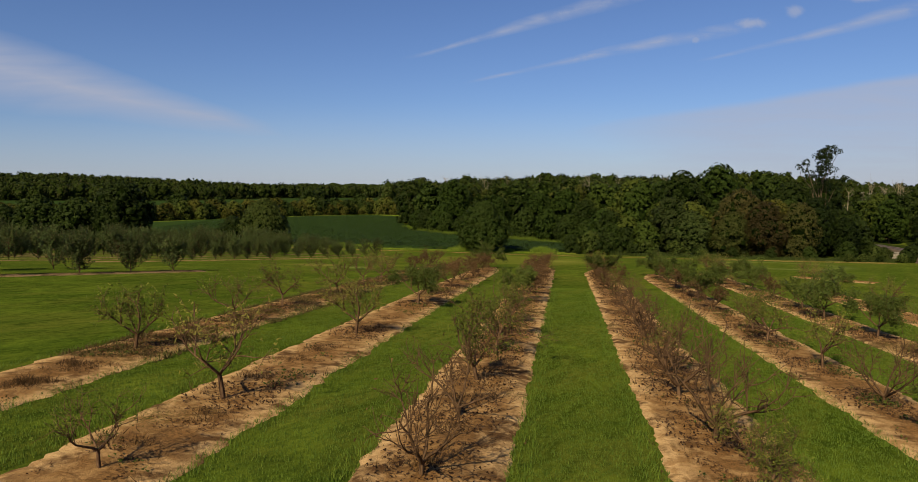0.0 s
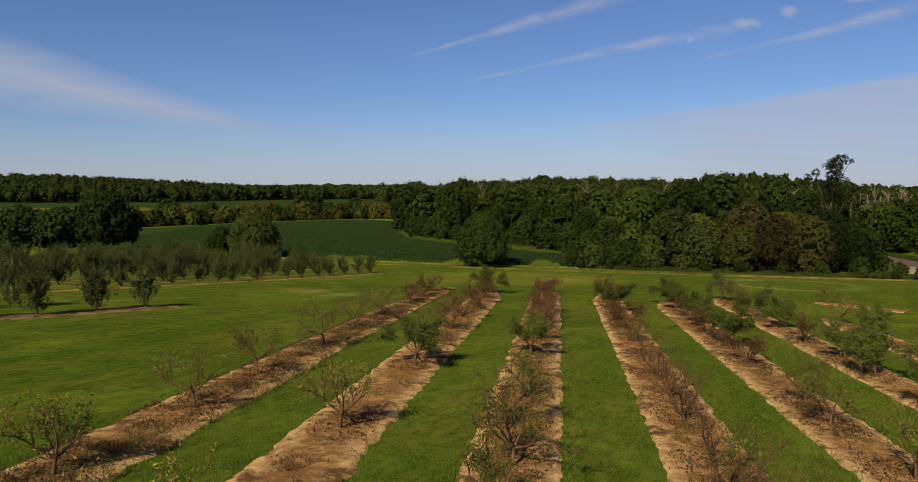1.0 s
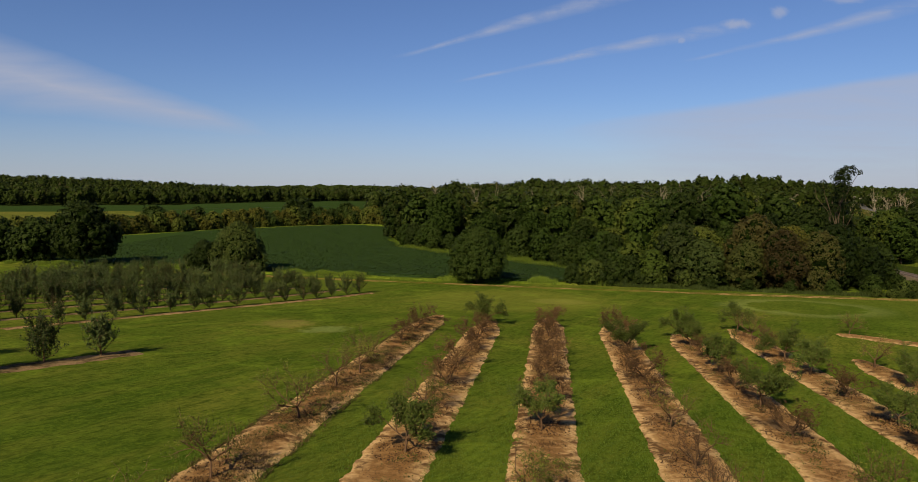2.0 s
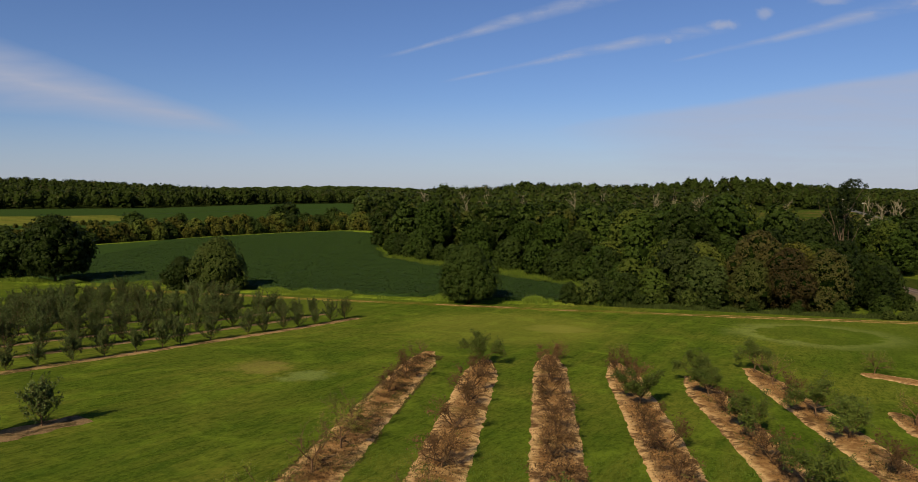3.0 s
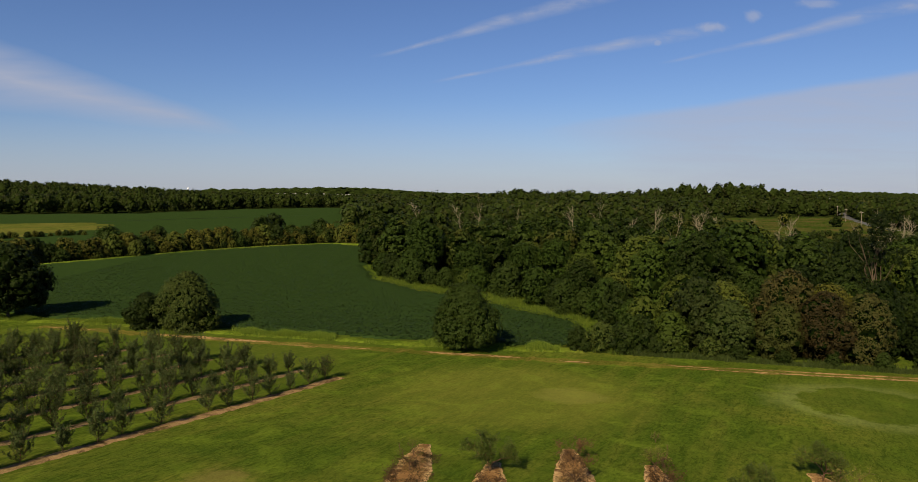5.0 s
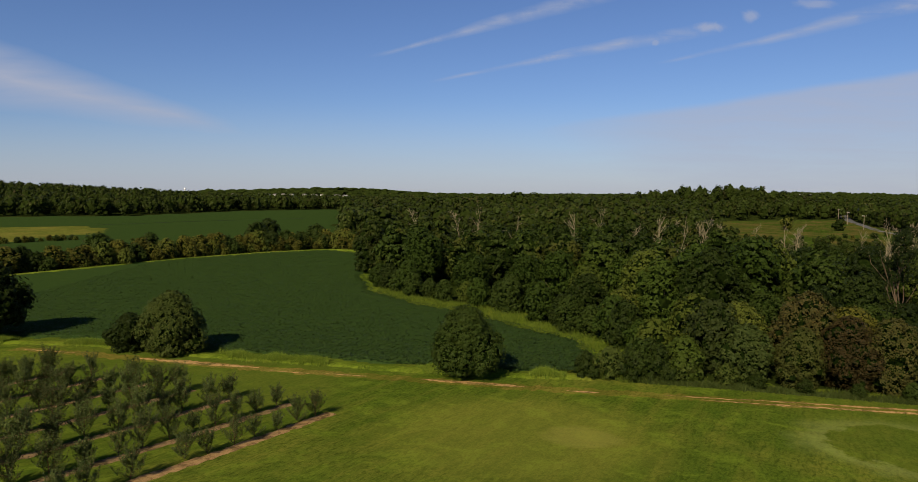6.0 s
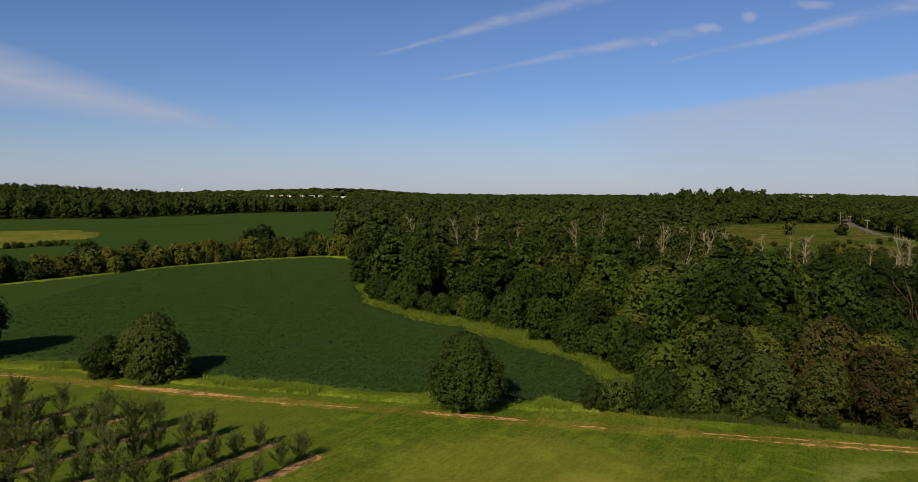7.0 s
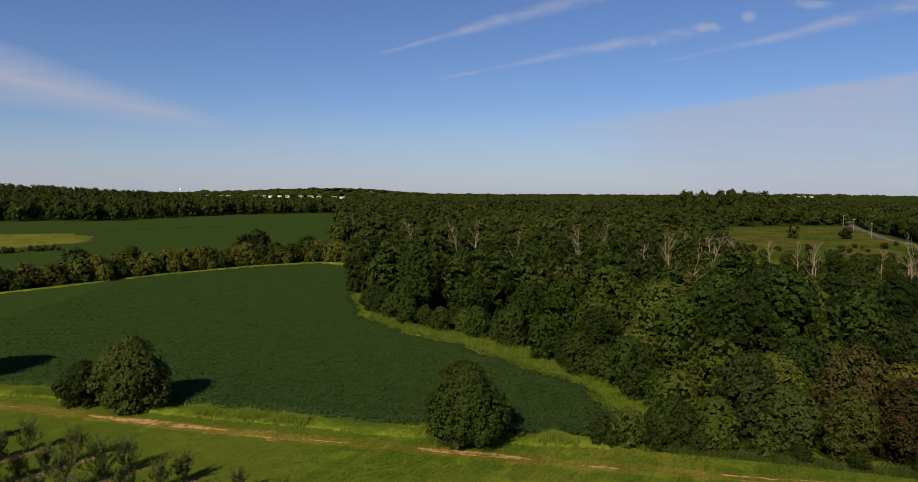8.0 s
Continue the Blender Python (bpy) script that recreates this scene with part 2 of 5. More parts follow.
# the two widest rounds, at (-34, 121) and (60, 92), are darker green
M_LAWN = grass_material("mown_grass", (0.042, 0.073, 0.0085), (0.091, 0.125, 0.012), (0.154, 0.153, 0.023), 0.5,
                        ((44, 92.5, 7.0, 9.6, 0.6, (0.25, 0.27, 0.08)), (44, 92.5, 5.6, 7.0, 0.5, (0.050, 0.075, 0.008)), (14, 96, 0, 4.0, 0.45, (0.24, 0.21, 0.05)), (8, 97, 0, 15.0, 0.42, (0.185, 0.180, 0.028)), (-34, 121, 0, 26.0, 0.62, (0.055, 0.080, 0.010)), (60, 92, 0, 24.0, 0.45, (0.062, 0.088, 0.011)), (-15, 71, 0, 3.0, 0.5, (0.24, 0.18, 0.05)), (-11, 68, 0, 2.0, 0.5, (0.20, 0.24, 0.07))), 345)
M_BLADE = leaf_material("grass_blades", (0.0504, 0.0846, 0.0099), (0.0918, 0.1278, 0.0153))
M_TALL = leaf_material("tall_grass_blades", (0.052, 0.086, 0.008), (0.140, 0.175, 0.022))
M_SOIL = soil_material("sandy_soil", (0.540, 0.350, 0.155), (0.243, 0.1287, 0.0441), (0.081, 0.0423, 0.018), (0.0468, 0.054, 0.0108), 0.75)
M_DIRT = soil_material("orange_dirt", (0.40, 0.250, 0.100), (0.220, 0.125, 0.044), (0.085, 0.066, 0.020), (0.060, 0.068, 0.012))
M_WEED = leaf_material("dry_weeds", (0.050, 0.028, 0.011), (0.118, 0.068, 0.026))
M_BARK = bark_material("peach_bark", (0.065, 0.036, 0.018), (0.140, 0.085, 0.048))
M_TWIG = bark_material("dead_twigs", (0.052, 0.030, 0.015), (0.120, 0.072, 0.038))
M_SNAG = bark_material("bleached_wood", (0.17, 0.140, 0.090), (0.28, 0.235, 0.165))
M_TRUNK = bark_material("forest_bark", (0.055, 0.040, 0.026), (0.110, 0.082, 0.055))
M_PEACH = leaf_material("peach_leaves", (0.050, 0.064, 0.009), (0.140, 0.148, 0.022), (0.125, 0.105, 0.022))
M_PLUSH = leaf_material("dense_peach_leaves", (0.036, 0.054, 0.009), (0.080, 0.096, 0.017))
M_APPLE = leaf_material("apple_leaves", (0.026, 0.040, 0.009), (0.074, 0.090, 0.026))
M_LEAF = leaf_material("forest_leaves", (0.0176, 0.032, 0.0036), (0.0304, 0.048, 0.0056), (0.04, 0.048, 0.0064))
M_OAK = leaf_material("broad_leaves", (0.0148, 0.02516, 0.00333), (0.02516, 0.03552, 0.00555))
M_WOOD = leaf_material("wood_leaves", (0.01496, 0.02552, 0.00308), (0.02816, 0.04048, 0.00572), stands=((0.03872, 0.04048, 0.00616), (0.01408, 0.0264, 0.00352)))
M_PALE = leaf_material("pale_leaves", (0.0255, 0.0375, 0.006), (0.048, 0.058, 0.011))
M_OLIVE = leaf_material("olive_leaves", (0.0532, 0.0551, 0.0076), (0.0817, 0.0741, 0.01045), (0.0361, 0.0513, 0.0076))
M_RUST = leaf_material("rust_leaves", (0.024, 0.0216, 0.0056), (0.0592, 0.0392, 0.0128), (0.0272, 0.032, 0.0064), spread=1.3)
M_WILLOW = leaf_material("grey_green_leaves", (0.01776, 0.02664, 0.00518), (0.03108, 0.03996, 0.00888))
# near-black: shade at the wood's right corner is put into the leaf colour
M_SHADE = leaf_material("shade_toned_leaves", (0.0064, 0.012, 0.002), (0.0136, 0.02, 0.0032))
# near-black: the shade deep inside a crown, given as the cores' colour
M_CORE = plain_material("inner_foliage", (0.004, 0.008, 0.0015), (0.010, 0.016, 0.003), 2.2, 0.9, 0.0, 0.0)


# ---- the lie of the land ----
_KY = np.array([-400, -80, 0, 20, 50, 80, 105, 125, 160, 220, 300, 420, 650, 900, 6000], float)
_KZ = np.array([9.0, 3.6, 0.75, 0.0, -1.4, -3.1, -4.75, -5.4, -6.3, -6.9, -6.5, -5.5, -4.0, -3.0, -3.0])
_YY = np.arange(-400, 6001, 2.0)
_ZZ = np.interp(_YY, _KY, _KZ)
_W = np.exp(-(np.arange(-12, 13) / 5.0) ** 2)
_ZZ = np.convolve(np.pad(_ZZ, 12, mode="edge"), _W / _W.sum(), mode="valid")


def land(x, y):
    """The ground's height."""
    x, y = np.asarray(x, float), np.asarray(y, float)
    z = np.interp(y, _YY, _ZZ)
    s = np.clip((y - 20) / 90, 0, 1)
    slope = -0.05 + 0.035 * s * s * (3 - 2 * s)
    z = z + slope * 60 * np.tanh(x / 60)
    z = z + 17 * np.exp(-((x + 560) / 240) ** 2 - ((y - 900) / 210) ** 2)
    z = z + 14 * np.exp(-((x + 290) / 330) ** 2 - ((y - 1560) / 190) ** 2)
    z = z + 8 * np.exp(-((x - 85) / 85) ** 2 - ((y - 485) / 60) ** 2)
    z = z + 12 * np.exp(-((x - 1050) / 320) ** 2 - ((y - 1800) / 150) ** 2)
    z = z + 24 * np.exp(-((x + 340) / 330) ** 2 - ((y - 2600) / 400) ** 2)
    z = z + 17 * np.exp(-((x - 290) / 115) ** 2 - ((y - 670) / 42) ** 2)
    return z


def inside(x, y, poly):
    x, y = np.asarray(x, float), np.asarray(y, float)
    hit = np.zeros(x.shape, bool)
    for (x0, y0), (x1, y1) in zip(poly, poly[1:] + poly[:1]):
        cross = (y0 > y) != (y1 > y)
        with np.errstate(divide="ignore", invalid="ignore"):
            hit ^= cross & (x < (x1 - x0) * (y - y0) / (y1 - y0 + 1e-12) + x0)
    return hit


def mesh_object(name, verts, faces, mats, parent=None, smooth=False, index=None):
    """One mesh object from arrays. faces: rows of 3 or 4 corners, or a list of such arrays; index: a material per face."""
    me = bpy.data.meshes.new(name)
    verts = np.asarray(verts, np.float32)
    blocks = [np.asarray(f, np.int32) for f in (faces if isinstance(faces, list) else [faces]) if len(f)]
    loops = np.concatenate([b.ravel() for b in blocks])
    sizes = np.concatenate([np.full(len(b), b.shape[1], np.int32) for b in blocks])
    me.vertices.add(len(verts))
    me.vertices.foreach_set("co", verts.ravel())
    me.loops.add(len(loops))
    me.loops.foreach_set("vertex_index", loops)
    me.polygons.add(len(sizes))
    me.polygons.foreach_set("loop_start", np.concatenate([[0], np.cumsum(sizes)[:-1]]).astype(np.int32))
    for m in mats if isinstance(mats, (list, tuple)) else [mats]:
        me.materials.append(m)
    if index is not None:
        me.polygons.foreach_set("material_index", np.asarray(index, np.int32))
    me.update(calc_edges=True)
    me.polygons.foreach_set("use_smooth", np.full(len(sizes), smooth))
    ob = new(name, me)
    if parent is not None:
        ob.parent = parent
    return ob


def part(name, bm, material, parent, label=""):
    me = bpy.data.meshes.new(name)
    bm.to_mesh(me)
    bm.free()
    me.materials.append(material)
    ob = new(name, me)
    ob.parent = parent
    return tagged(ob, label)


def empty(name, m=None):
    ob = new(name)
    ob.empty_display_size = 0.3
    if m is not None:
        ob.matrix_basis = m
    return ob


def spread(*pieces):
    """Grid lines: (from, to, step) in turn."""
    lines = [np.arange(a, b, s) for a, b, s in pieces] + [[pieces[-1][1]]]
    return np.concatenate(lines)


def grid_faces(nx, ny):
    i = np.arange(nx * ny).reshape(ny, nx)
    return np.stack([i[:-1, :-1], i[:-1, 1:], i[1:, 1:], i[1:, :-1]], -1).reshape(-1, 4)


def noise2(x, y, scale, seed=0.0):
    """A smooth random value, -1 to 1, at each place."""
    r = np.random.RandomState(int(seed) + 11)
    out = np.zeros(np.shape(x))
    for k in range(1, 9):
        a, p = r.uniform(0, 2 * np.pi, 2)
        f = r.uniform(0.5, 2.2) / scale
        out = out + np.sin((np.cos(a) * x + np.sin(a) * y) * f * 2 * np.pi + p + 1.3 * np.sin((np.sin(a) * x - np.cos(a) * y) * f * 3.1)) / 8
    return out * 1.6


gx = spread((-4200, -1200, 250), (-1200, -300, 30), (-300, -80, 8), (-80, 90, 2.5), (90, 300, 8), (300, 1200, 30), (1200, 4200, 250))
gy = spread((-600, -60, 60), (-60, 5, 5), (5, 130, 2.5), (130, 330, 5), (330, 1200, 15), (1200, 4800, 150))
X, Y = np.meshgrid(gx, gy)
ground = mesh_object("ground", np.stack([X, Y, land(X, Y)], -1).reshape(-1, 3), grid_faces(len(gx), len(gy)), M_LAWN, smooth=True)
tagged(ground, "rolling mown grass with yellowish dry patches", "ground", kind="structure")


def ribbon(name, centre, half, material, step=0.5, across=8, lift=0.03, ragged=0.25, seed=0, crown=0.0):
    """A strip laid on the land along a line of points, with a ragged edge. half: its half width along the way, 0 to 1."""
    pts = np.array(centre, float)
    seg = np.r_[0, np.cumsum(np.hypot(*np.diff(pts, axis=0).T))]
    n = max(2, int(seg[-1] / step))
    s = np.linspace(0, seg[-1], n)
    px, py = np.interp(s, seg, pts[:, 0]), np.interp(s, seg, pts[:, 1])
    k = max(1, int(4 / step))
    if len(pts) > 2:
        ker = np.ones(2 * k + 1) / (2 * k + 1)
        sm = [np.convolve(np.pad(q, k, mode="reflect", reflect_type="odd"), ker, mode="valid") for q in (px, py)]
        px, py = sm
    tx, ty = np.gradient(px), np.gradient(py)
    ln = np.hypot(tx, ty)
    nx_, ny_ = -ty / ln, tx / ln
    a = np.linspace(-1, 1, across)
    u = s / seg[-1]
    w = half(u) if callable(half) else np.full(n, half)
    left = w * (1 + 0 * u) + ragged * (noise2(s, 0 * s, 3.0, seed) + 0.25 * noise2(s, 0 * s, 0.9, seed + 1))
    right = w + ragged * (noise2(s, 0 * s, 3.0, seed + 2) + 0.25 * noise2(s, 0 * s, 0.9, seed + 3))
    q = np.random.RandomState(seed + 4)
    left, right = left + 0.3 * ragged * q.normal(0, 1, n), right + 0.3 * ragged * q.normal(0, 1, n)
    off = np.where(a[None] < 0, a[None] * np.maximum(left, 0.03)[:, None], a[None] * np.maximum(right, 0.03)[:, None])
    xx, yy = px[:, None] + nx_[:, None] * off, py[:, None] + ny_[:, None] * off
    zz = land(xx, yy) + lift + crown * (1 - a[None] ** 2)
    zz[:, [0, -1]] = land(xx[:, [0, -1]], yy[:, [0, -1]]) - 0.02
    ob = mesh_object(name, np.stack([xx, yy, zz], -1).reshape(-1, 3), grid_faces(across, n), material, smooth=True)
    layer = ob.data.attributes.new("across", "FLOAT", "POINT")
    layer.data.foreach_set("value", np.tile(a, n).astype(np.float32))
    return ob


def sheet(name, poly, material, step, lift=0.05, rough=0.0, scale=2.0, seed=0):
    """A patch of land cover inside an outline, its rim let into the ground."""
    p = np.array(poly, float)
    xs, ys = np.arange(p[:, 0].min(), p[:, 0].max() + step, step), np.arange(p[:, 1].min(), p[:, 1].max() + step, step)
    X, Y = np.meshgrid(xs, ys)
    r = np.random.RandomState(seed + 5)
    Xj, Yj = X + r.uniform(-0.3, 0.3, X.shape) * step, Y + r.uniform(-0.3, 0.3, X.shape) * step
    wob = step * 1.2
    keep = inside(Xj + wob * noise2(Xj, Yj, 9 * step, seed), Yj + wob * noise2(Xj, Yj, 9 * step, seed + 1), poly)
    f = grid_faces(len(xs), len(ys))
    use = keep.ravel()[f].all(1)
    f = f[use]
    count = np.bincount(f.ravel(), minlength=X.size)
    rim = count < 4
    z = land(Xj, Yj).ravel() + lift + rough * (noise2(Xj, Yj, scale, seed + 2).ravel() + r.uniform(-0.6, 0.6, X.size))
    z = np.where(rim, land(Xj, Yj).ravel() - 0.05, z)
    v = np.stack([Xj.ravel(), Yj.ravel(), z], -1)
    ids = np.unique(f)
    back = np.full(X.size, -1)
    back[ids] = np.arange(len(ids))
    return mesh_object(name, v[ids], back[f], material, smooth=True)


# ---- foliage tools ----
def cards(r, at, out, size, long=1.3, jitter=0.8, single=False):
    """Small leaves, roughly facing out: a folded kite at each place, or a single triangle."""
    n = len(at)
    nrm = out + r.normal(0, jitter, (n, 3))
    nrm /= np.linalg.norm(nrm, axis=1)[:, None] + 1e-9
    t = np.cross(nrm, r.normal(0, 1, (n, 3)))
    t /= np.linalg.norm(t, axis=1)[:, None] + 1e-9
    b = np.cross(nrm, t)
    s = (size * r.uniform(0.6, 1.35, n))[:, None]
    if single:
        v = np.stack([at - t * s * long * 0.45 + b * s * 0.5, at + t * s * long * 0.55, at - t * s * long * 0.4 - b * s * 0.5], 1).reshape(-1, 3)
        return v, np.arange(3 * n).reshape(n, 3)
    tip, tail = at + t * s * long * 0.55, at - t * s * long * 0.45
    fold = nrm * s * 0.18
    v = np.stack([tail, at + b * s * 0.45 - fold, tip, at - b * s * 0.45 - fold], 1).reshape(-1, 3)
    return v, np.arange(4 * n).reshape(n, 4)


_ico = bmesh.new()
bmesh.ops.create_icosphere(_ico, subdivisions=1, radius=1.0)
ICO_V1 = np.array([v.co[:] for v in _ico.verts])
ICO_F1 = np.array([[v.index for v in f.verts] for f in _ico.faces])
_ico.free()


def tubes(paths, sides=4):
    """Tapered branches. paths: rows of points with a radius each."""
    vs, fs, at = [], [], 0
    ang = np.arange(sides) * 2 * np.pi / sides
    for pts, rad in paths:
        pts, rad = np.asarray(pts, float), np.asarray(rad, float)
        t = np.gradient(pts, axis=0)
        t /= np.linalg.norm(t, axis=1)[:, None] + 1e-9
        ref = np.where(np.abs(t[:, 2:3]) < 0.9, [[0, 0, 1.0]], [[1.0, 0, 0]])
        a = np.cross(t, ref)
        a /= np.linalg.norm(a, axis=1)[:, None] + 1e-9
        b = np.cross(t, a)
        ring = pts[:, None] + rad[:, None, None] * (np.cos(ang)[None, :, None] * a[:, None] + np.sin(ang)[None, :, None] * b[:, None])
        vs.append(ring.reshape(-1, 3))
        n = len(pts)
        i = at + np.arange(n * sides).reshape(n, sides)
        j = np.roll(i, -1, axis=1)
        fs.append(np.stack([i[:-1], j[:-1], j[1:], i[1:]], -1).reshape(-1, 4))
        at += n * sides
    return np.concatenate(vs), np.concatenate(fs)


def limb(r, start, way, length, r0, r1, n=5, bend=0.25, rise=0.0):
    pts = [np.array(start, float)]
    d = np.array(way, float)
    d /= np.linalg.norm(d)
    for _ in range(n - 1):
        d = d + r.normal(0, bend, 3) + np.array([0, 0, rise])
        d /= np.linalg.norm(d)
        pts.append(pts[-1] + d * length / (n - 1))
    return np.array(pts), np.linspace(r0, r1, n), d


def vase_tree(name, seed, height, wide, leaves, leaf_mat, bark, leaf_size=0.11, twigs=1.0, trunk_h=0.45):
    """A pruned orchard tree: a short trunk, a vase of limbs, twigs, and more or fewer leaves."""
    r = np.random.RandomState(seed)
    top = empty(name)
    paths, tips = [], []
    lean = r.normal(0, 0.08, 2)
    trunk, rad, _ = limb(r, (0, 0, -0.12), (lean[0], lean[1], 1), trunk_h + 0.12, 0.070, 0.054, 4, 0.08)
    paths.append((trunk, rad))
    n1 = r.randint(4, 6)
    a0 = r.uniform(0, 6.28)
    for i in range(n1):
        a = a0 + i * 2 * np.pi / n1 + r.normal(0, 0.25)
        out = wide / 2 * r.uniform(0.75, 1.05)
        up = (height - trunk_h) * r.uniform(0.6, 0.8)
        ln = np.hypot(out * 0.8, up)
        p, q, d = limb(r, trunk[-1], (np.cos(a) * out, np.sin(a) * out, up * 0.75), ln * 0.75, 0.040, 0.018, 6, 0.16, 0.06)
        paths.append((p, q))
        for k in range(r.randint(4, 6)):
            j = r.randint(2, 6)
            w = d * 0.7 + r.normal(0, 0.55, 3) + np.array([0, 0, 0.35])
            p2, q2, d2 = limb(r, p[j], w, ln * r.uniform(0.3, 0.55), 0.016, 0.008, 4, 0.2, 0.05)
            paths.append((p2, q2))
            for m in range(int(round(r.randint(4, 8) * twigs))):
                w3 = d2 * 0.6 + r.normal(0, 0.6, 3) + np.array([0, 0, 0.3])
                p3, q3, _ = limb(r, p2[r.randint(1, 4)], w3, ln * r.uniform(0.15, 0.35), 0.0085, 0.0045, 3, 0.15)
                paths.append((p3, q3))
                tips.append(p3)
    v, f = tubes(paths, 4)
    mesh_object("trunk", v, f, bark, top, smooth=True)
    if leaves:
        tips = np.array(tips)
        at = tips[r.randint(0, len(tips), leaves), :][np.arange(leaves), r.randint(1, 3, leaves)] + r.normal(0, 0.09, (leaves, 3))
        v, f = cards(r, at, np.tile([0, 0, 0.6], (leaves, 1)), leaf_size, 2.7, 0.9, True)
        v[:, 2] = np.maximum(v[:, 2], 0.06)
        mesh_object("crown", v, f, leaf_mat, top)
    return top


def spindle_tree(name, seed, height, wide, leaves):
    """A young fruit tree: a short trunk, limbs that turn upward like a broom, and leafy whips standing out at the top."""
    r = np.random.RandomState(seed)
    top = empty(name)
    paths, tips = [], []
    main, rad, _ = limb(r, (0, 0, -0.12), (0, 0, 1), height * 0.86, 0.055, 0.012, 9, 0.05)
    paths.append((main, rad))
    for i in range(22):
        u, a = r.uniform(0.0, 1.0), i * 2.4 + r.normal(0, 0.3)
        w = wide * (0.55 - 0.33 * u) * r.uniform(0.65, 1.1)
        p, q, d = limb(r, main[int(1.2 + u * 4.6)], (np.cos(a) * w, np.sin(a) * w, r.uniform(0.30, 0.75)), height * (0.44 - 0.14 * u) * r.uniform(0.8, 1.15), 0.020, 0.007, 5, 0.09, 0.13)
        paths.append((p, q))
        tips.append(p)
        for k in range(5):
            p2, q2, _ = limb(r, p[r.randint(1, 5)], d * 0.5 + r.normal(0, 0.40, 3) + np.array([0, 0, 0.8]), height * r.uniform(0.12, 0.34), 0.008, 0.003, 3, 0.08, 0.10)
            paths.append((p2, q2))
            tips.append(np.array([p2[0], (p2[0] + p2[1]) / 2, p2[1], (p2[1] + p2[2]) / 2, p2[2]]))
    tips.append(main[[4, 5, 6, 7, 8]])
    v, f = tubes(paths, 3)
    mesh_object("trunk", v, f, M_BARK, top, smooth=True)
    tips = np.array(tips)
    k, s = r.randint(0, len(tips), leaves), 3.99 * r.uniform(0.05, 1, leaves) ** 0.85
    i = s.astype(int)
    at = tips[k, i] + (tips[k, i + 1] - tips[k, i]) * (s - i)[:, None] + r.normal(0, 0.055, (leaves, 3))
    v, f = cards(r, at, np.stack([at[:, 0] * 0.5, at[:, 1] * 0.5, np.full(leaves, 0.5)], -1), 0.062, 2.2, 0.7, True)
    v[:, 2] = np.maximum(v[:, 2], 0.10)
    mesh_object("crown", v, f, M_APPLE, top)
    return top


def bulge(u, peak, foot=0.5, power=0.62):
    """A crown's relative radius at a share of its height, widest at peak. foot: the radius at its base; power: above 0.7 for a pointed top."""
    low = foot + (1 - foot) * np.sin(np.clip(u / peak, 0, 1) * np.pi / 2)
    return np.where(u < peak, low, np.cos(np.clip((u - peak) / (1 - peak), 0, 1) * np.pi / 2) ** power)


def lobes_of(r, height, wide, base, n, shape=0.75, heart=True, peak=0.5, foot=0.5, power=0.62):
    """Ball-shaped masses that make up a crown: many at its skin, three larger ones along its axis."""
    got = []
    for k in r.permutation(n):
        u, a = (k + r.uniform(0.2, 0.8)) / n, r.uniform(0, 6.28)
        size = wide * r.uniform(0.07, 0.19) * shape / 0.75
        out = max(0.0, wide / 2 * float(bulge(u, peak, foot, power)) - size) * r.uniform(0.70 if heart else 0.15, 1.16)
        z = min(max(base + (height - base) * u, base + 0.7 * size), height - 0.9 * size)
        got.append((np.cos(a) * out, np.sin(a) * out, z, size))
    if heart:
        for u in (0.30, 0.52, 0.72):
            got.append((0, 0, base + (height - base) * u, 0.80 * min(wide / 2 * float(bulge(u, peak, foot, power)), (height - base) * min(u, 1 - u) * 1.1)))
    return np.array(got)


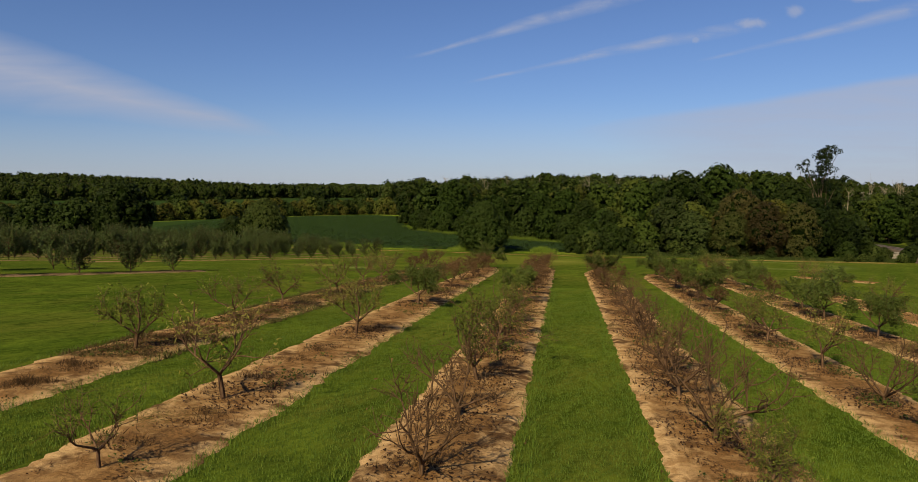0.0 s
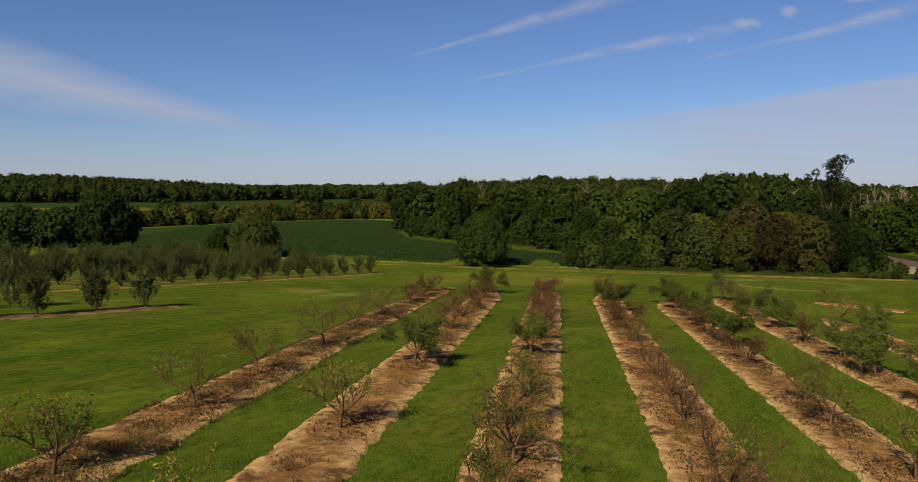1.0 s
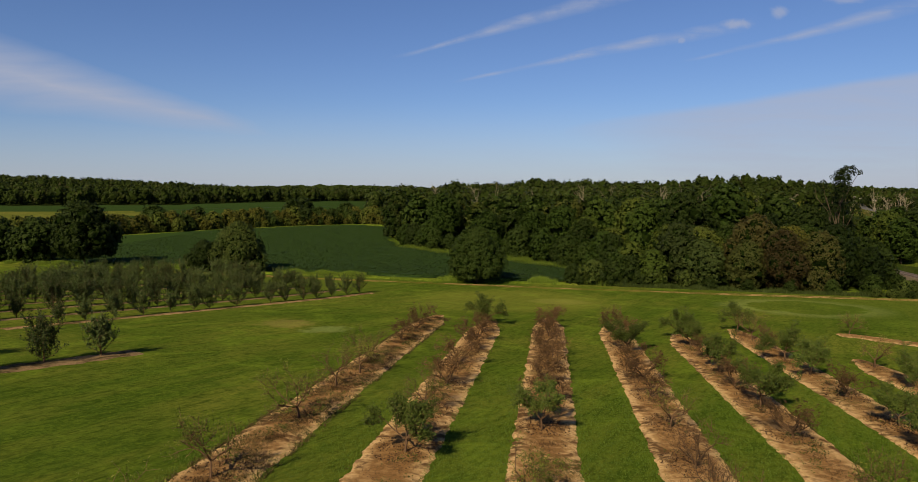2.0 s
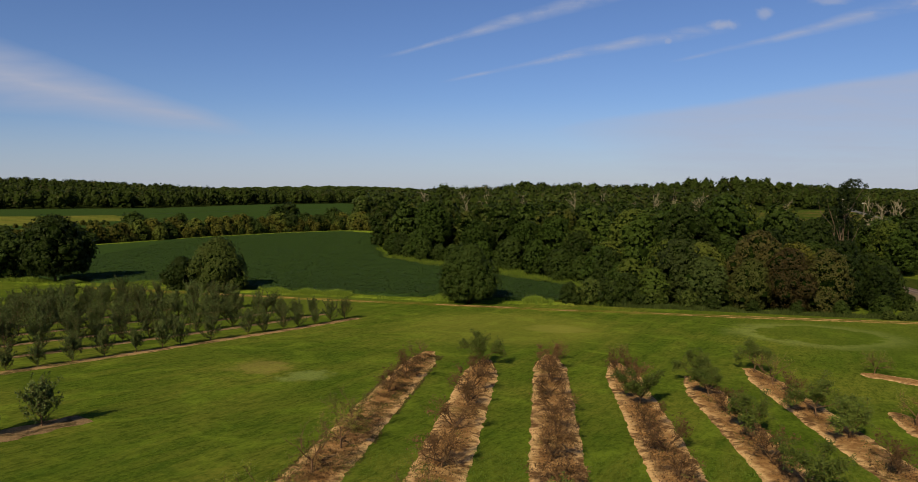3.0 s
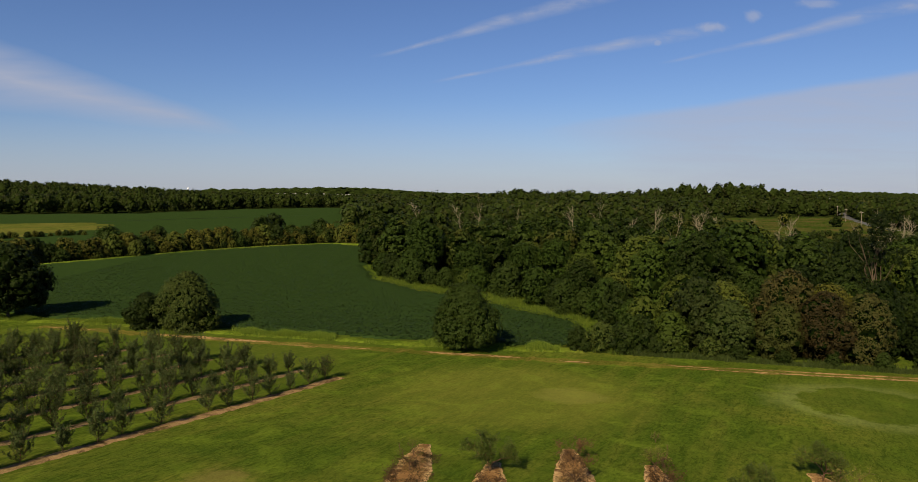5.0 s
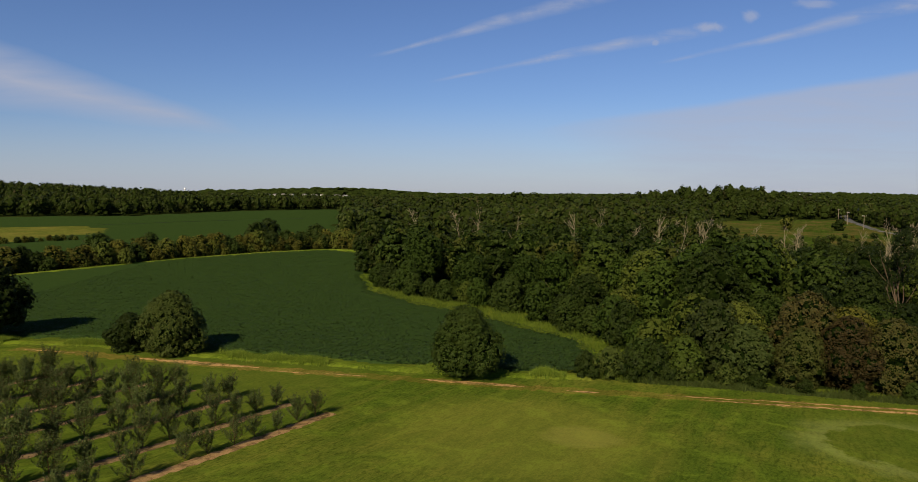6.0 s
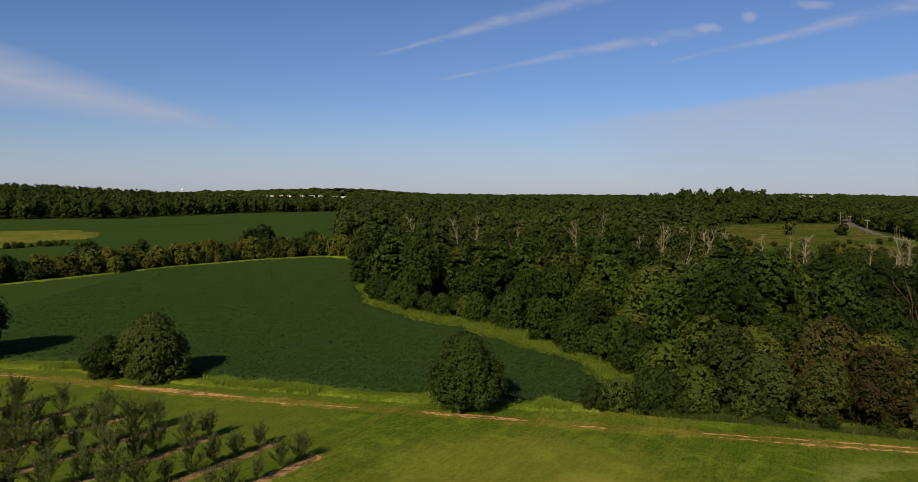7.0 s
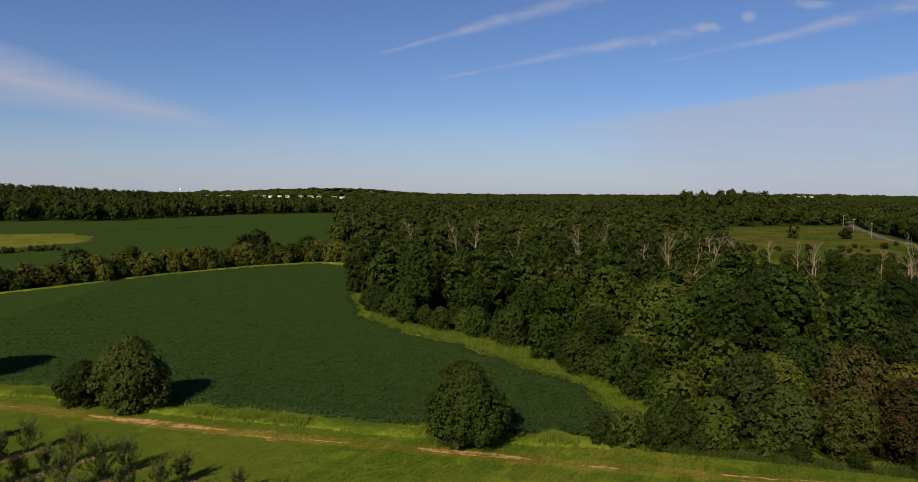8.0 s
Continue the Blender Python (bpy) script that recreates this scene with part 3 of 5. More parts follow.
def leafy_tree(name, seed, height, wide, base, n_lobes, n_cards, card, mat, thick=1.0, core=None, heart=True, shape=0.75, peak=0.5, per=16, tuft=0.5, foot=0.5, power=0.62):
    """A broad tree: trunk and limbs, and a crown of leafy tufts on uneven masses, with gaps. per: leaves on a tuft; tuft: its radius."""
    r = np.random.RandomState(seed)
    top = empty(name)
    lobes = lobes_of(r, height, wide, base, n_lobes, shape, heart, peak, foot, power)
    paths = []
    main, rad, _ = limb(r, (0, 0, -0.3), (0, 0, 1), height * 0.75, 0.022 * height * thick, 0.006 * height * thick, 6, 0.06)
    paths.append((main, rad))
    for k in range(min(10, n_lobes)):
        c = lobes[k]
        j = int(np.clip(c[2] / height * 6 - 1.5, 1, 4))
        pts = np.linspace(main[j], c[:3], 5)
        pts[1:-1] += r.normal(0, 0.05 * wide, (3, 3)) * 0.5
        paths.append((pts, np.linspace(0.009 * height * thick, 0.003 * height * thick, 5)))
    v, f = tubes(paths, 5)
    mesh_object("trunk", v, f, M_TRUNK, top, smooth=True)
    m = max(8, n_cards // per)
    area = lobes[:, 3] ** 2
    pick = r.choice(len(lobes), m * 4, p=area / area.sum())
    d = r.normal(0, 1, (m * 4, 3))
    d /= np.linalg.norm(d, axis=1)[:, None]
    mid = lobes[pick, :3] + d * (lobes[pick, 3] * r.uniform(0.84, 1.20, m * 4))[:, None]
    dist = np.linalg.norm(mid[:, None] - lobes[None, :, :3], axis=2) / lobes[None, :, 3]
    ok = (dist.min(1) > 0.80) & (mid[:, 2] > max(0.15, base + 0.1)) & (d[:, 2] > -0.8)
    mid, d = mid[ok][:m], d[ok][:m]
    gap = noise2(mid[:, 0] * 1.7 + mid[:, 2], mid[:, 1] * 1.7 - mid[:, 2], wide * 0.40, seed)
    mid, d = mid[gap > -0.75], d[gap > -0.75]
    n = d + np.array([0, 0, 0.30])
    n /= np.linalg.norm(n, axis=1)[:, None]
    t1 = np.cross(n, r.normal(0, 1, n.shape))
    t1 /= np.linalg.norm(t1, axis=1)[:, None]
    n, t1, t2 = (np.repeat(q, per, axis=0) for q in (n, t1, np.cross(n, t1)))
    a, q = r.uniform(0, 6.28, len(n)), np.sqrt(r.uniform(0, 1, len(n)))
    side = (q * np.cos(a))[:, None] * t1 + (q * np.sin(a))[:, None] * t2
    big = np.repeat(tuft * r.uniform(0.7, 1.3, len(mid)), per)[:, None]
    at = np.repeat(mid, per, axis=0) + big * side + n * big * (0.6 * (1 - q * q) - 0.2)[:, None]
    v, f = cards(r, at, n + 0.75 * side, card, 1.35, 0.30, True)
    v[:, 2] = np.maximum(v[:, 2], 0.02)
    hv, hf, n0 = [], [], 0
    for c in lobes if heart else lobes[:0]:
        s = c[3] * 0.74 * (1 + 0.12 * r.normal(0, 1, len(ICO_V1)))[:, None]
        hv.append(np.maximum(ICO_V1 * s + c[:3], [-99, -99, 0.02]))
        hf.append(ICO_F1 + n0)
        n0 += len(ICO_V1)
    if not heart:
        mesh_object("crown", v, f, mat, top)
        return top
    # by default the cores carry the crown's inner shade as near-black colour
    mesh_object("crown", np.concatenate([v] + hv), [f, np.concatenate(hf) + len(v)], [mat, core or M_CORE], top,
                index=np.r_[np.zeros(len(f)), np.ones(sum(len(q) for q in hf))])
    return top


def plant(protos, r, x, y, s=1.0, turn=None, sink=0.0, label="", group=""):
    """A copy of one of the kinds at a place on the land."""
    proto = protos[r.randint(len(protos))] if isinstance(protos, list) else protos
    a = r.uniform(0, 360) if turn is None else turn
    ob = copy_thing(proto, pose(x, y, float(land(x, y)) - sink, 0, 0, a))
    ob.scale = (s, s, s * r.uniform(0.92, 1.08))
    return tagged(ob, label, "bush" if proto.name.startswith("bush") else "tree", group)


def grove(name, protos, r, places, label):
    """Many copies of tree kinds joined into one growth: rows of x, y, scale."""
    vs, n0, data = [], 0, []
    for p in protos:
        crown = next(o for o in p.children if o.name.startswith("crown")).data
        v = np.empty(len(crown.vertices) * 3, np.float32)
        crown.vertices.foreach_get("co", v)
        f = np.array([q.vertices[:] for q in crown.polygons], np.int32)
        k = np.array([q.material_index for q in crown.polygons], np.int32)
        data.append((v.reshape(-1, 3), f, k, list(crown.materials)))
    faces, kinds, tones = [], [], []
    for x, y, s in places:
        v, f, k, mats = data[r.randint(len(data))]
        a = r.uniform(0, 6.28)
        c, q = np.cos(a) * s, np.sin(a) * s
        w = np.stack([v[:, 0] * c - v[:, 1] * q + x, v[:, 0] * q + v[:, 1] * c + y, v[:, 2] * s + float(land(x, y))], -1)
        vs.append(w)
        faces.append(f + n0)
        kinds.append(k)
        tones.append(np.full(len(w), r.uniform(0, 1), np.float32))
        n0 += len(w)
    ob = mesh_object(name, np.concatenate(vs), np.concatenate(faces), data[0][3], index=np.concatenate(kinds))
    layer = ob.data.attributes.new("tree_tone", "FLOAT", "POINT")
    layer.data.foreach_set("value", np.concatenate(tones))
    return tagged(ob, label, "woods", kind="stuff")


def retire(protos):
    """Takes the kinds out of the scene once they are planted."""
    for p in protos:
        for o in (*p.children_recursive, p):
            bpy.data.objects.remove(o)


def blades(name, x, y, height, width, material, label, n=3, splay=0.5, seed=0):
    """Grass or weeds: n thin blades at each place, one sheet of growth."""
    r = np.random.RandomState(seed)
    x, y = np.repeat(x, n), np.repeat(y, n)
    h = np.repeat(np.broadcast_to(height, (len(x) // n,)), n) * r.uniform(0.6, 1.3, len(x))
    a, l = r.uniform(0, 6.28, len(x)), r.uniform(0, splay, len(x))
    x, y = x + r.normal(0, width * 1.2, len(x)), y + r.normal(0, width * 1.2, len(x))
    z = land(x, y)
    b = r.uniform(0, 6.28, len(x))
    w = width * r.uniform(0.6, 1.3, len(x)) / 2
    p0 = np.stack([x - np.cos(b) * w, y - np.sin(b) * w, z - 0.01], -1)
    p1 = np.stack([x + np.cos(b) * w, y + np.sin(b) * w, z - 0.01], -1)
    p2 = np.stack([x + np.cos(a) * l * h, y + np.sin(a) * l * h, z + h], -1)
    v = np.stack([p0, p1, p2], 1).reshape(-1, 3)
    ob = mesh_object(name, v, np.arange(len(v)).reshape(-1, 3), material)
    return tagged(ob, label, "grass", kind="stuff")


# ---- orchard floor ----
SLOPE = 0.158                                  # the peach rows run a little to the right of the flight
ROWS_X = [-14.0, -8.25, -2.45, 3.55, 9.2, 15.3, 21.2]
ROW_END = [79.5, 75.5, 78.5, 75.0, 70.0, 73.5, 60.0]
WIDE = 1.52


def row_x(k, y):
    return ROWS_X[k] + SLOPE * y


for k, (x0, y1) in enumerate(zip(ROWS_X, ROW_END)):
    strip = ribbon("soil_strip", [(x0 - SLOPE * 24.0, -24.0), (x0 + SLOPE * y1, y1)], lambda u: WIDE * np.minimum(1, 0.35 + (1 - u) * 12), M_SOIL, 0.2, 12, 0.03, 0.11, 10 * k, 0.05)
    tagged(strip, "bare sandy soil strip under a row of peach trees", "soil", "soil strips of the orchard", "structure")
short = ribbon("soil_strip", [(36.2, 72.0), (41.5, 66.0)], lambda u: 1.3 * np.minimum(1, 0.4 + u * 6), M_SOIL, 0.25, 10, 0.03, 0.25, 77, 0.04)
tagged(short, "short bare sandy soil strip beside a sapling", "soil", "soil strips of the orchard", "structure")

rng = np.random.RandomState(3)
# mulch brown, darkened further to hold the tree rows' shadows
M_MULCH_SHADOW = soil_material("mulch_with_shadow", (0.21, 0.140, 0.070), (0.120, 0.078, 0.036), (0.055, 0.040, 0.018), (0.060, 0.068, 0.016))
M_EARTH = soil_material("brown_earth", (0.30, 0.190, 0.085), (0.175, 0.105, 0.045), (0.075, 0.050, 0.020), (0.060, 0.068, 0.016))
ALONG, ASIDE = np.array([0.52, 0.854]), np.array([-0.854, 0.52])     # the slender trees' rows
APPLE_END = [(-12.6, 103.2), (-17.6, 107.0), (-24.0, 110.0), (-30.5, 113.0), (-37.0, 116.0), (-43.5, 119.0), (-50.0, 122.0)]
APPLE_LEN = [46, 60, 66, 70, 74, 74, 74]
for k, (e, ln) in enumerate(zip(APPLE_END, APPLE_LEN)):
    e = np.array(e)
    a = e + ALONG * 1.6 + (ASIDE * -0.6)
    b = e - ALONG * ln + (ASIDE * -0.6)
    strip = ribbon("soil_strip", [tuple(b), tuple(a)], 0.8 if k == 0 else 0.7, M_EARTH if k == 0 else M_MULCH_SHADOW, 0.4, 7, 0.02, 0.22, 300 + 10 * k, 0.03)
    tagged(strip, "orange-brown soil strip under young fruit trees", "soil", "soil strips of the young orchard", "structure")
iso = ribbon("soil_strip", [(-36.5, 36.0), (-27.2, 47.0), (-21.4, 55.0)], 1.25, M_MULCH_SHADOW, 0.4, 7, 0.02, 0.25, 390, 0.03)
tagged(iso, "orange-brown soil strip at the edge of the young orchard", "soil", "soil strips of the young orchard", "structure")

# ---- fields, margins, track ----
def crop_material():
    m = Mat("bean_leaves")
    fine, mid, rows = m.noise(3.0, 6, 0.7), m.noise(0.35, 4, 0.6), m.noise(1.0, 3, 0.5, m.where((0.05, 0.9, 1), 0.5))
    c = m.mix(m.step(fine, 0.3, 0.7), (0.016, 0.033, 0.0082), (0.033, 0.057, 0.0140))
    c = m.mix(m.step(mid, 0.5, 0.75, 0, 0.4), c, (0.040, 0.062, 0.010))
    c = m.mix(m.step(rows, 0.5, 0.75, 0, 0.25), c, (0.016, 0.032, 0.005))
    h = m.math("ADD", fine, m.math("MULTIPLY", rows, 0.5))
    return m.done(c, 0.8, bump=h, depth=0.25, strength=0.5, spec=0.0)


M_SOY = crop_material()
FIELD = [(-130, 170), (-68, 147), (-52, 144), (-34, 136), (-14.5, 130), (0, 126), (10, 124), (20, 122.2), (26, 128.5), (25, 145), (19, 156), (12.2, 166), (7.5, 175.7),
         (-4, 187), (-14, 206), (-20, 240), (-22, 300), (-41, 318), (-65, 303), (-90, 278), (-108, 252), (-123, 232), (-150, 203), (-175, 180)]
field = sheet("bean_field", FIELD, M_SOY, 1.0, 0.55, 0.07, 3.0, 2)
tagged(field, "dark green bean field with a dense even canopy", "field", kind="structure")
FIELD2 = [(-420, 330), (-190, 205), (-150, 225), (-112, 270), (-66, 325), (-36, 345), (-60, 550), (-92, 830), (-193, 735), (-256, 618), (-337, 595), (-520, 560)]
field2 = sheet("far_field", FIELD2, M_SOY, 6.0, 0.5, 0.1, 30, 4)
tagged(field2, "distant dark green crop field before a treeline", "field", kind="structure")
M_STRAW = grass_material("yellow_crop", (0.066, 0.084, 0.014), (0.110, 0.122, 0.020), (0.160, 0.135, 0.030), 0.7)
yellow = sheet("yellow_field", [(-330, 400), (-186, 340), (-188, 380), (-175, 396), (-174, 430), (-212, 472), (-256, 458), (-340, 455)], M_STRAW, 4.0, 1.0, 0.05, 20, 6)
tagged(yellow, "pale yellow-green patch of crop in the distance", "field", kind="structure")
ditch = ribbon("field_ditch", [(-216, 486), (-190, 510), (-171, 533), (-147, 549), (-120, 568), (-97, 583)], 1.6, M_SHADE, 3.0, 4, 0.62, 0.6, 571)
tagged(ditch, "dark weedy ditch across the distant crop field", "ditch", kind="structure")
M_MARGIN = grass_material("rank_grass", (0.056, 0.092, 0.008), (0.120, 0.160, 0.014), (0.165, 0.170, 0.026))
MARGIN = [(-13, 204), (-3, 186), (8.3, 174.7), (13.2, 164.5), (19, 154), (25.2, 144), (26.2, 128), (19.5, 122), (25, 117.5), (36, 118), (34, 141), (26, 153), (21, 171), (15, 180), (4, 190), (-5, 199), (-13, 217)]
margin = sheet("grass_margin", MARGIN, M_MARGIN, 0.8, 0.12, 0.05, 2, 8)
tagged(margin, "bright green strip of rank grass along the wood", "grass", kind="structure")
near_margin = ribbon("grass_margin", [(-95, 154), (-68, 143.5), (-52, 141), (-34, 133.5), (-14, 127.8), (0, 123.8), (10, 122), (21, 120.5)], 1.5, M_MARGIN, 0.7, 7, 0.10, 0.5, 500, 0.1)
tagged(near_margin, "bright green verge of tall grass before the field", "grass", kind="structure")
TRACK = [(-64, 138.3), (-54, 135.5), (-39.6, 130.1), (-26.5, 126), (-10.4, 121.6), (1.5, 118.2), (17.2, 113.9), (28, 111.5), (40.3, 108.1), (52.2, 104.8), (66, 101)]
TR = np.array(TRACK)
TS = np.r_[0, np.cumsum(np.hypot(*np.diff(TR, axis=0).T))]


def track_part(s0, s1, off, half, seed):
    n = max(3, int((s1 - s0) / 3))
    s = np.linspace(s0, s1, n)
    x, y = np.interp(s, TS, TR[:, 0]), np.interp(s, TS, TR[:, 1])
    ob = ribbon("dirt_track", list(zip(x + 0.25 * off, y + 0.97 * off)), lambda u: half * np.sin(np.pi * np.clip(u, 0.02, 0.98)) ** 0.7, M_DIRT, 0.3, 6, 0.025, 0.28, seed)
    tagged(ob, "worn orange dirt patch of a grassy farm track", "track", "bare patches of the farm track", "structure")


M_WORN = grass_material("worn_grass", (0.070, 0.078, 0.010), (0.125, 0.122, 0.018), (0.215, 0.160, 0.036), 0.8)
worn = ribbon("track_verge", TRACK, 1.7, M_WORN, 0.5, 7, 0.012, 0.7, 590)
tagged(worn, "thin worn grass along the farm track", "track", kind="structure")
for n, (a, b, o, h) in enumerate([(0, 12, 0, 0.3), (22, 42, 0.3, 1.1), (44, 50, -0.8, 0.20), (52, 58, -0.2, 0.16), (65, 79, 0.3, 0.95), (84, 88, -0.2, 0.4),
                                  (95, 104, 0.3, 0.22), (104, 138, 0.7, 0.36), (100, 138, -0.8, 0.42)]):
    track_part(a, b, o, h, 600 + 10 * n)

# ---- peach orchard ----
SPARSE = [vase_tree("peach_tree", 21 + i, 2.35, 2.9, 700 + 400 * i, M_PEACH, M_BARK, 0.038, 1.1, 0.65) for i in range(3)]
LEAFY = [vase_tree("peach_tree", 31 + i, 2.5, 2.9, 6000, M_PLUSH, M_BARK, 0.048, 1.1, 0.6) for i in range(4)]
MEDIUM = [vase_tree("peach_tree", 36 + i, 2.3, 2.7, 1700, M_PEACH, M_BARK, 0.038, 1.2, 0.55) for i in range(3)]
DENSE = [vase_tree("peach_tree", 46 + i, 2.2, 2.6, 900, M_WEED, M_TWIG, 0.052, 1.35, 0.3) for i in range(3)]
BARE = [vase_tree("peach_tree", 41 + i, 2.3, 2.6, 130, M_WEED, M_TWIG, 0.034, 1.1, 0.3) for i in range(3)]
LABEL = {"m": "thinly leaved peach tree with brown twigs", "s": "half-bare peach tree with thin leaves on sandy soil", "l": "leafy green vase-shaped peach tree on sandy soil",
         "b": "dead brown peach tree with bare twigs"}
KINDS = {"m": MEDIUM, "s": SPARSE, "l": LEAFY, "b": BARE}
PEACH = [
    (0, "21.6m 28.0s 33.2s 40.6s 46.9s 50.5s 53.8s 62.8b 68.0b 73.6s"),
    (1, "16.3s 26.4m 36.6l 42.6s 48.0b 54.0b 59.6b 64.0b 68.1b 73.6l"),
    (2, "12.0b 15.8b 19.5m 23.6m 27.8m 31.4m 40.3l 45.5b 49.5b 53.5b 58.0b 62.5b 67.0b 71.5b 76.0b"),
    (3, "15.0b 18.8b 21.5s 24.2b 29.3b 32.5b 36.0b 41.3s 47.0b 51.0b 55.1b 60.9l 65.0b 69.4b 73.6s"),
    (4, "18.9b 24.0s 29.0m 32.4m 40.4b 45.6l 50.0b 54.4l 59.0b 63.6l 68.6l"),
    (5, "26.5s 32.0l 38.8l 42.9l 48.5b 54.2l 58.8l 63.0b 67.5s 72.0l"),
    (6, "36.0b 44.0s 52.0l 57.0s"),
]
r = np.random.RandomState(8)
for k, text in PEACH:
    for word in text.split():
        y, kind = float(word[:-1]), word[-1]
        plant(DENSE if kind == "b" and y > 38 else KINDS[kind], r, row_x(k, y) + r.normal(0, 0.12), y, r.uniform(0.88, 1.1), label=LABEL[kind], group="peach trees in the orchard rows")
plant(SPARSE, r, row_x(1, 11.6), 11.6, 0.6, label=LABEL["s"], group="peach trees in the orchard rows")
plant(MEDIUM, r, row_x(3, 12.6) + 0.5, 12.6, 0.55, label=LABEL["m"], group="peach trees in the orchard rows")
for k, y, s in [(3, 11.2, 0.5), (3, 13.6, 0.55), (4, 12.4, 0.62), (4, 13.9, 0.66), (4, 15.6, 0.6), (4, 11.2, 0.55)]:
    plant(LEAFY if k == 4 else MEDIUM, r, row_x(k, y) + r.normal(0.3, 0.2), y, s, label="low leafy peach shoots on sandy soil", group="peach trees in the orchard rows")
plant(SPARSE, r, 37.2, 71.8, 0.9, label="young sparse peach sapling in the grass", group="peach trees in the orchard rows")
plant(SPARSE, r, 17.6, 80.5, 0.35, label="small sapling in the mown grass", group="peach trees in the orchard rows")

# ---- slender fruit trees ----
SLIM = [spindle_tree("fruit_tree", 51 + i, 2.9 + 0.2 * i, 1.9 + 0.08 * i, 3800) for i in range(5)]
for k, (e, ln) in enumerate(zip(APPLE_END, APPLE_LEN)):
    s = 0.0
    while s < ln - 2:
        p = np.array(e) - ALONG * s + r.normal(0, 0.15, 2)
        if not (k == 0 and 17 < s < 20):
            plant(SLIM, r, p[0], p[1], r.uniform(0.86, 1.16) * (0.78 if k == 0 else 0.88 if k == 1 else 1.1), label="bushy grey-green fruit tree on a bare strip", group="young trees of the small orchard")
        s += r.uniform(2.5, 3.1)
for x, y in [(-27.2, 47.7), (-25.0, 50.8), (-22.8, 53.2), (-30.8, 43.0), (-33.4, 39.6), (-31.0, 51.0), (-34.0, 47.4)]:
    plant(SLIM, r, x, y, r.uniform(0.9, 1.1), label="bushy grey-green fruit tree on a bare strip", group="young trees of the small orchard")

# ---- trees at the field's edge ----
def single(name, seed, x, y, h, w, base, lobes, n, card, mat, label, peak=0.36, foot=0.6, power=0.75):
    t = leafy_tree(name, seed, h, w, base, lobes, n, card, mat, peak=peak, per=9, tuft=0.32, foot=foot, power=power)
    t.matrix_basis = pose(x, y, float(land(x, y)), 0, 0, seed * 37 % 360)
    return tagged(t, label, "tree")


single("tree", 61, 4.5, 121.6, 9.0, 10.4, 0.9, 70, 24000, 0.17, M_OAK, "round dark green tree with leaves to the ground", 0.28, 0.74, 0.64)
single("tree", 62, -39.2, 135.2, 9.1, 10.4, 0.2, 70, 22000, 0.19, M_PALE, "broad green tree with leaves to the ground", 0.34, 0.85, 0.85)
single("tree", 63, -46.2, 136.6, 5.6, 6.6, -0.2, 44, 9000, 0.20, M_OAK, "low green tree beside a broader one", 0.4)
single("tree", 64, -74.0, 147.0, 12.6, 13.4, 1.6, 80, 19000, 0.25, M_OAK, "tall dark broadleaf tree with a short trunk", 0.45)
single("tree", 65, -87.0, 153.0, 9.2, 11.0, 0.2, 50, 9000, 0.30, M_OAK, "dark broadleaf tree in a group", 0.45)
single("tree", 66, -98.0, 156.0, 9.6, 11.5, 0.2, 50, 9000, 0.30, M_OAK, "dark broadleaf tree in a group", 0.45)
single("tree", 67, -109.0, 160.0, 7.6, 10.0, 0.0, 40, 6000, 0.32, M_OAK, "dark broadleaf tree in a group", 0.45)

# ---- the wood ----
FOREST = [(-13, 215), (-4, 197), (4, 189), (15, 179), (21, 171), (26, 154), (32, 142), (33, 128), (28, 119.5), (37, 117), (46, 113.5), (55, 110), (63, 108), (67, 114),
          (73, 130), (85, 154), (103, 190), (134, 250), (134, 330), (-25, 330), (-22, 300), (-19, 245)]
EAST = [(84, 106), (91, 126), (100, 150), (110, 180), (134, 250), (134, 330), (290, 330), (290, 200), (190, 110), (130, 95)]
BIG = [leafy_tree("forest_tree", 71 + i, 13.0 + 0.5 * i, 10.0 + 0.5 * i, -0.3, 40, 12000, 0.23, (M_LEAF, M_OAK, M_LEAF, M_LEAF, M_OAK)[i], peak=0.5, per=10, tuft=0.32) for i in range(5)]
MID = [leafy_tree("forest_tree", 81 + i, 14.5, 11.0, 0.5, 32, 5600, 0.35, (M_LEAF, M_OAK, M_LEAF, M_WOOD, M_LEAF)[i], peak=0.55, per=8, tuft=0.42) for i in range(5)]
RUST = [leafy_tree("forest_tree", 91 + i, 9.0, 8.0, -0.2, 34, 10000, 0.18, (M_RUST, M_RUST, M_OLIVE)[i], per=8, tuft=0.34) for i in range(3)]
WILLOW = [leafy_tree("forest_tree", 98 + i, 8.5, 7.5, -0.2, 34, 8500, 0.23, M_WILLOW, per=10, tuft=0.34) for i in range(2)]
EDGE = [leafy_tree("forest_tree", 95 + i, 8.0, 7.4, -0.4, 30, 7500, 0.24, (M_LEAF, M_OAK, M_OAK)[i], peak=0.4, per=10, tuft=0.32) for i in range(3)]
BUSH = [leafy_tree("bush", 101 + i, 3.4, 4.6, -0.4, 30, 4400, 0.16, (M_PALE, M_OAK, M_OAK)[i], peak=0.4, per=14, tuft=0.3) for i in range(3)]
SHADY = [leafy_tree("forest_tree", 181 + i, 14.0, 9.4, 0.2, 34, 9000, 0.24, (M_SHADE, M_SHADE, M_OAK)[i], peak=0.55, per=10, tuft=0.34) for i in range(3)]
placed = [(70.0, 128.5, 1.5)]
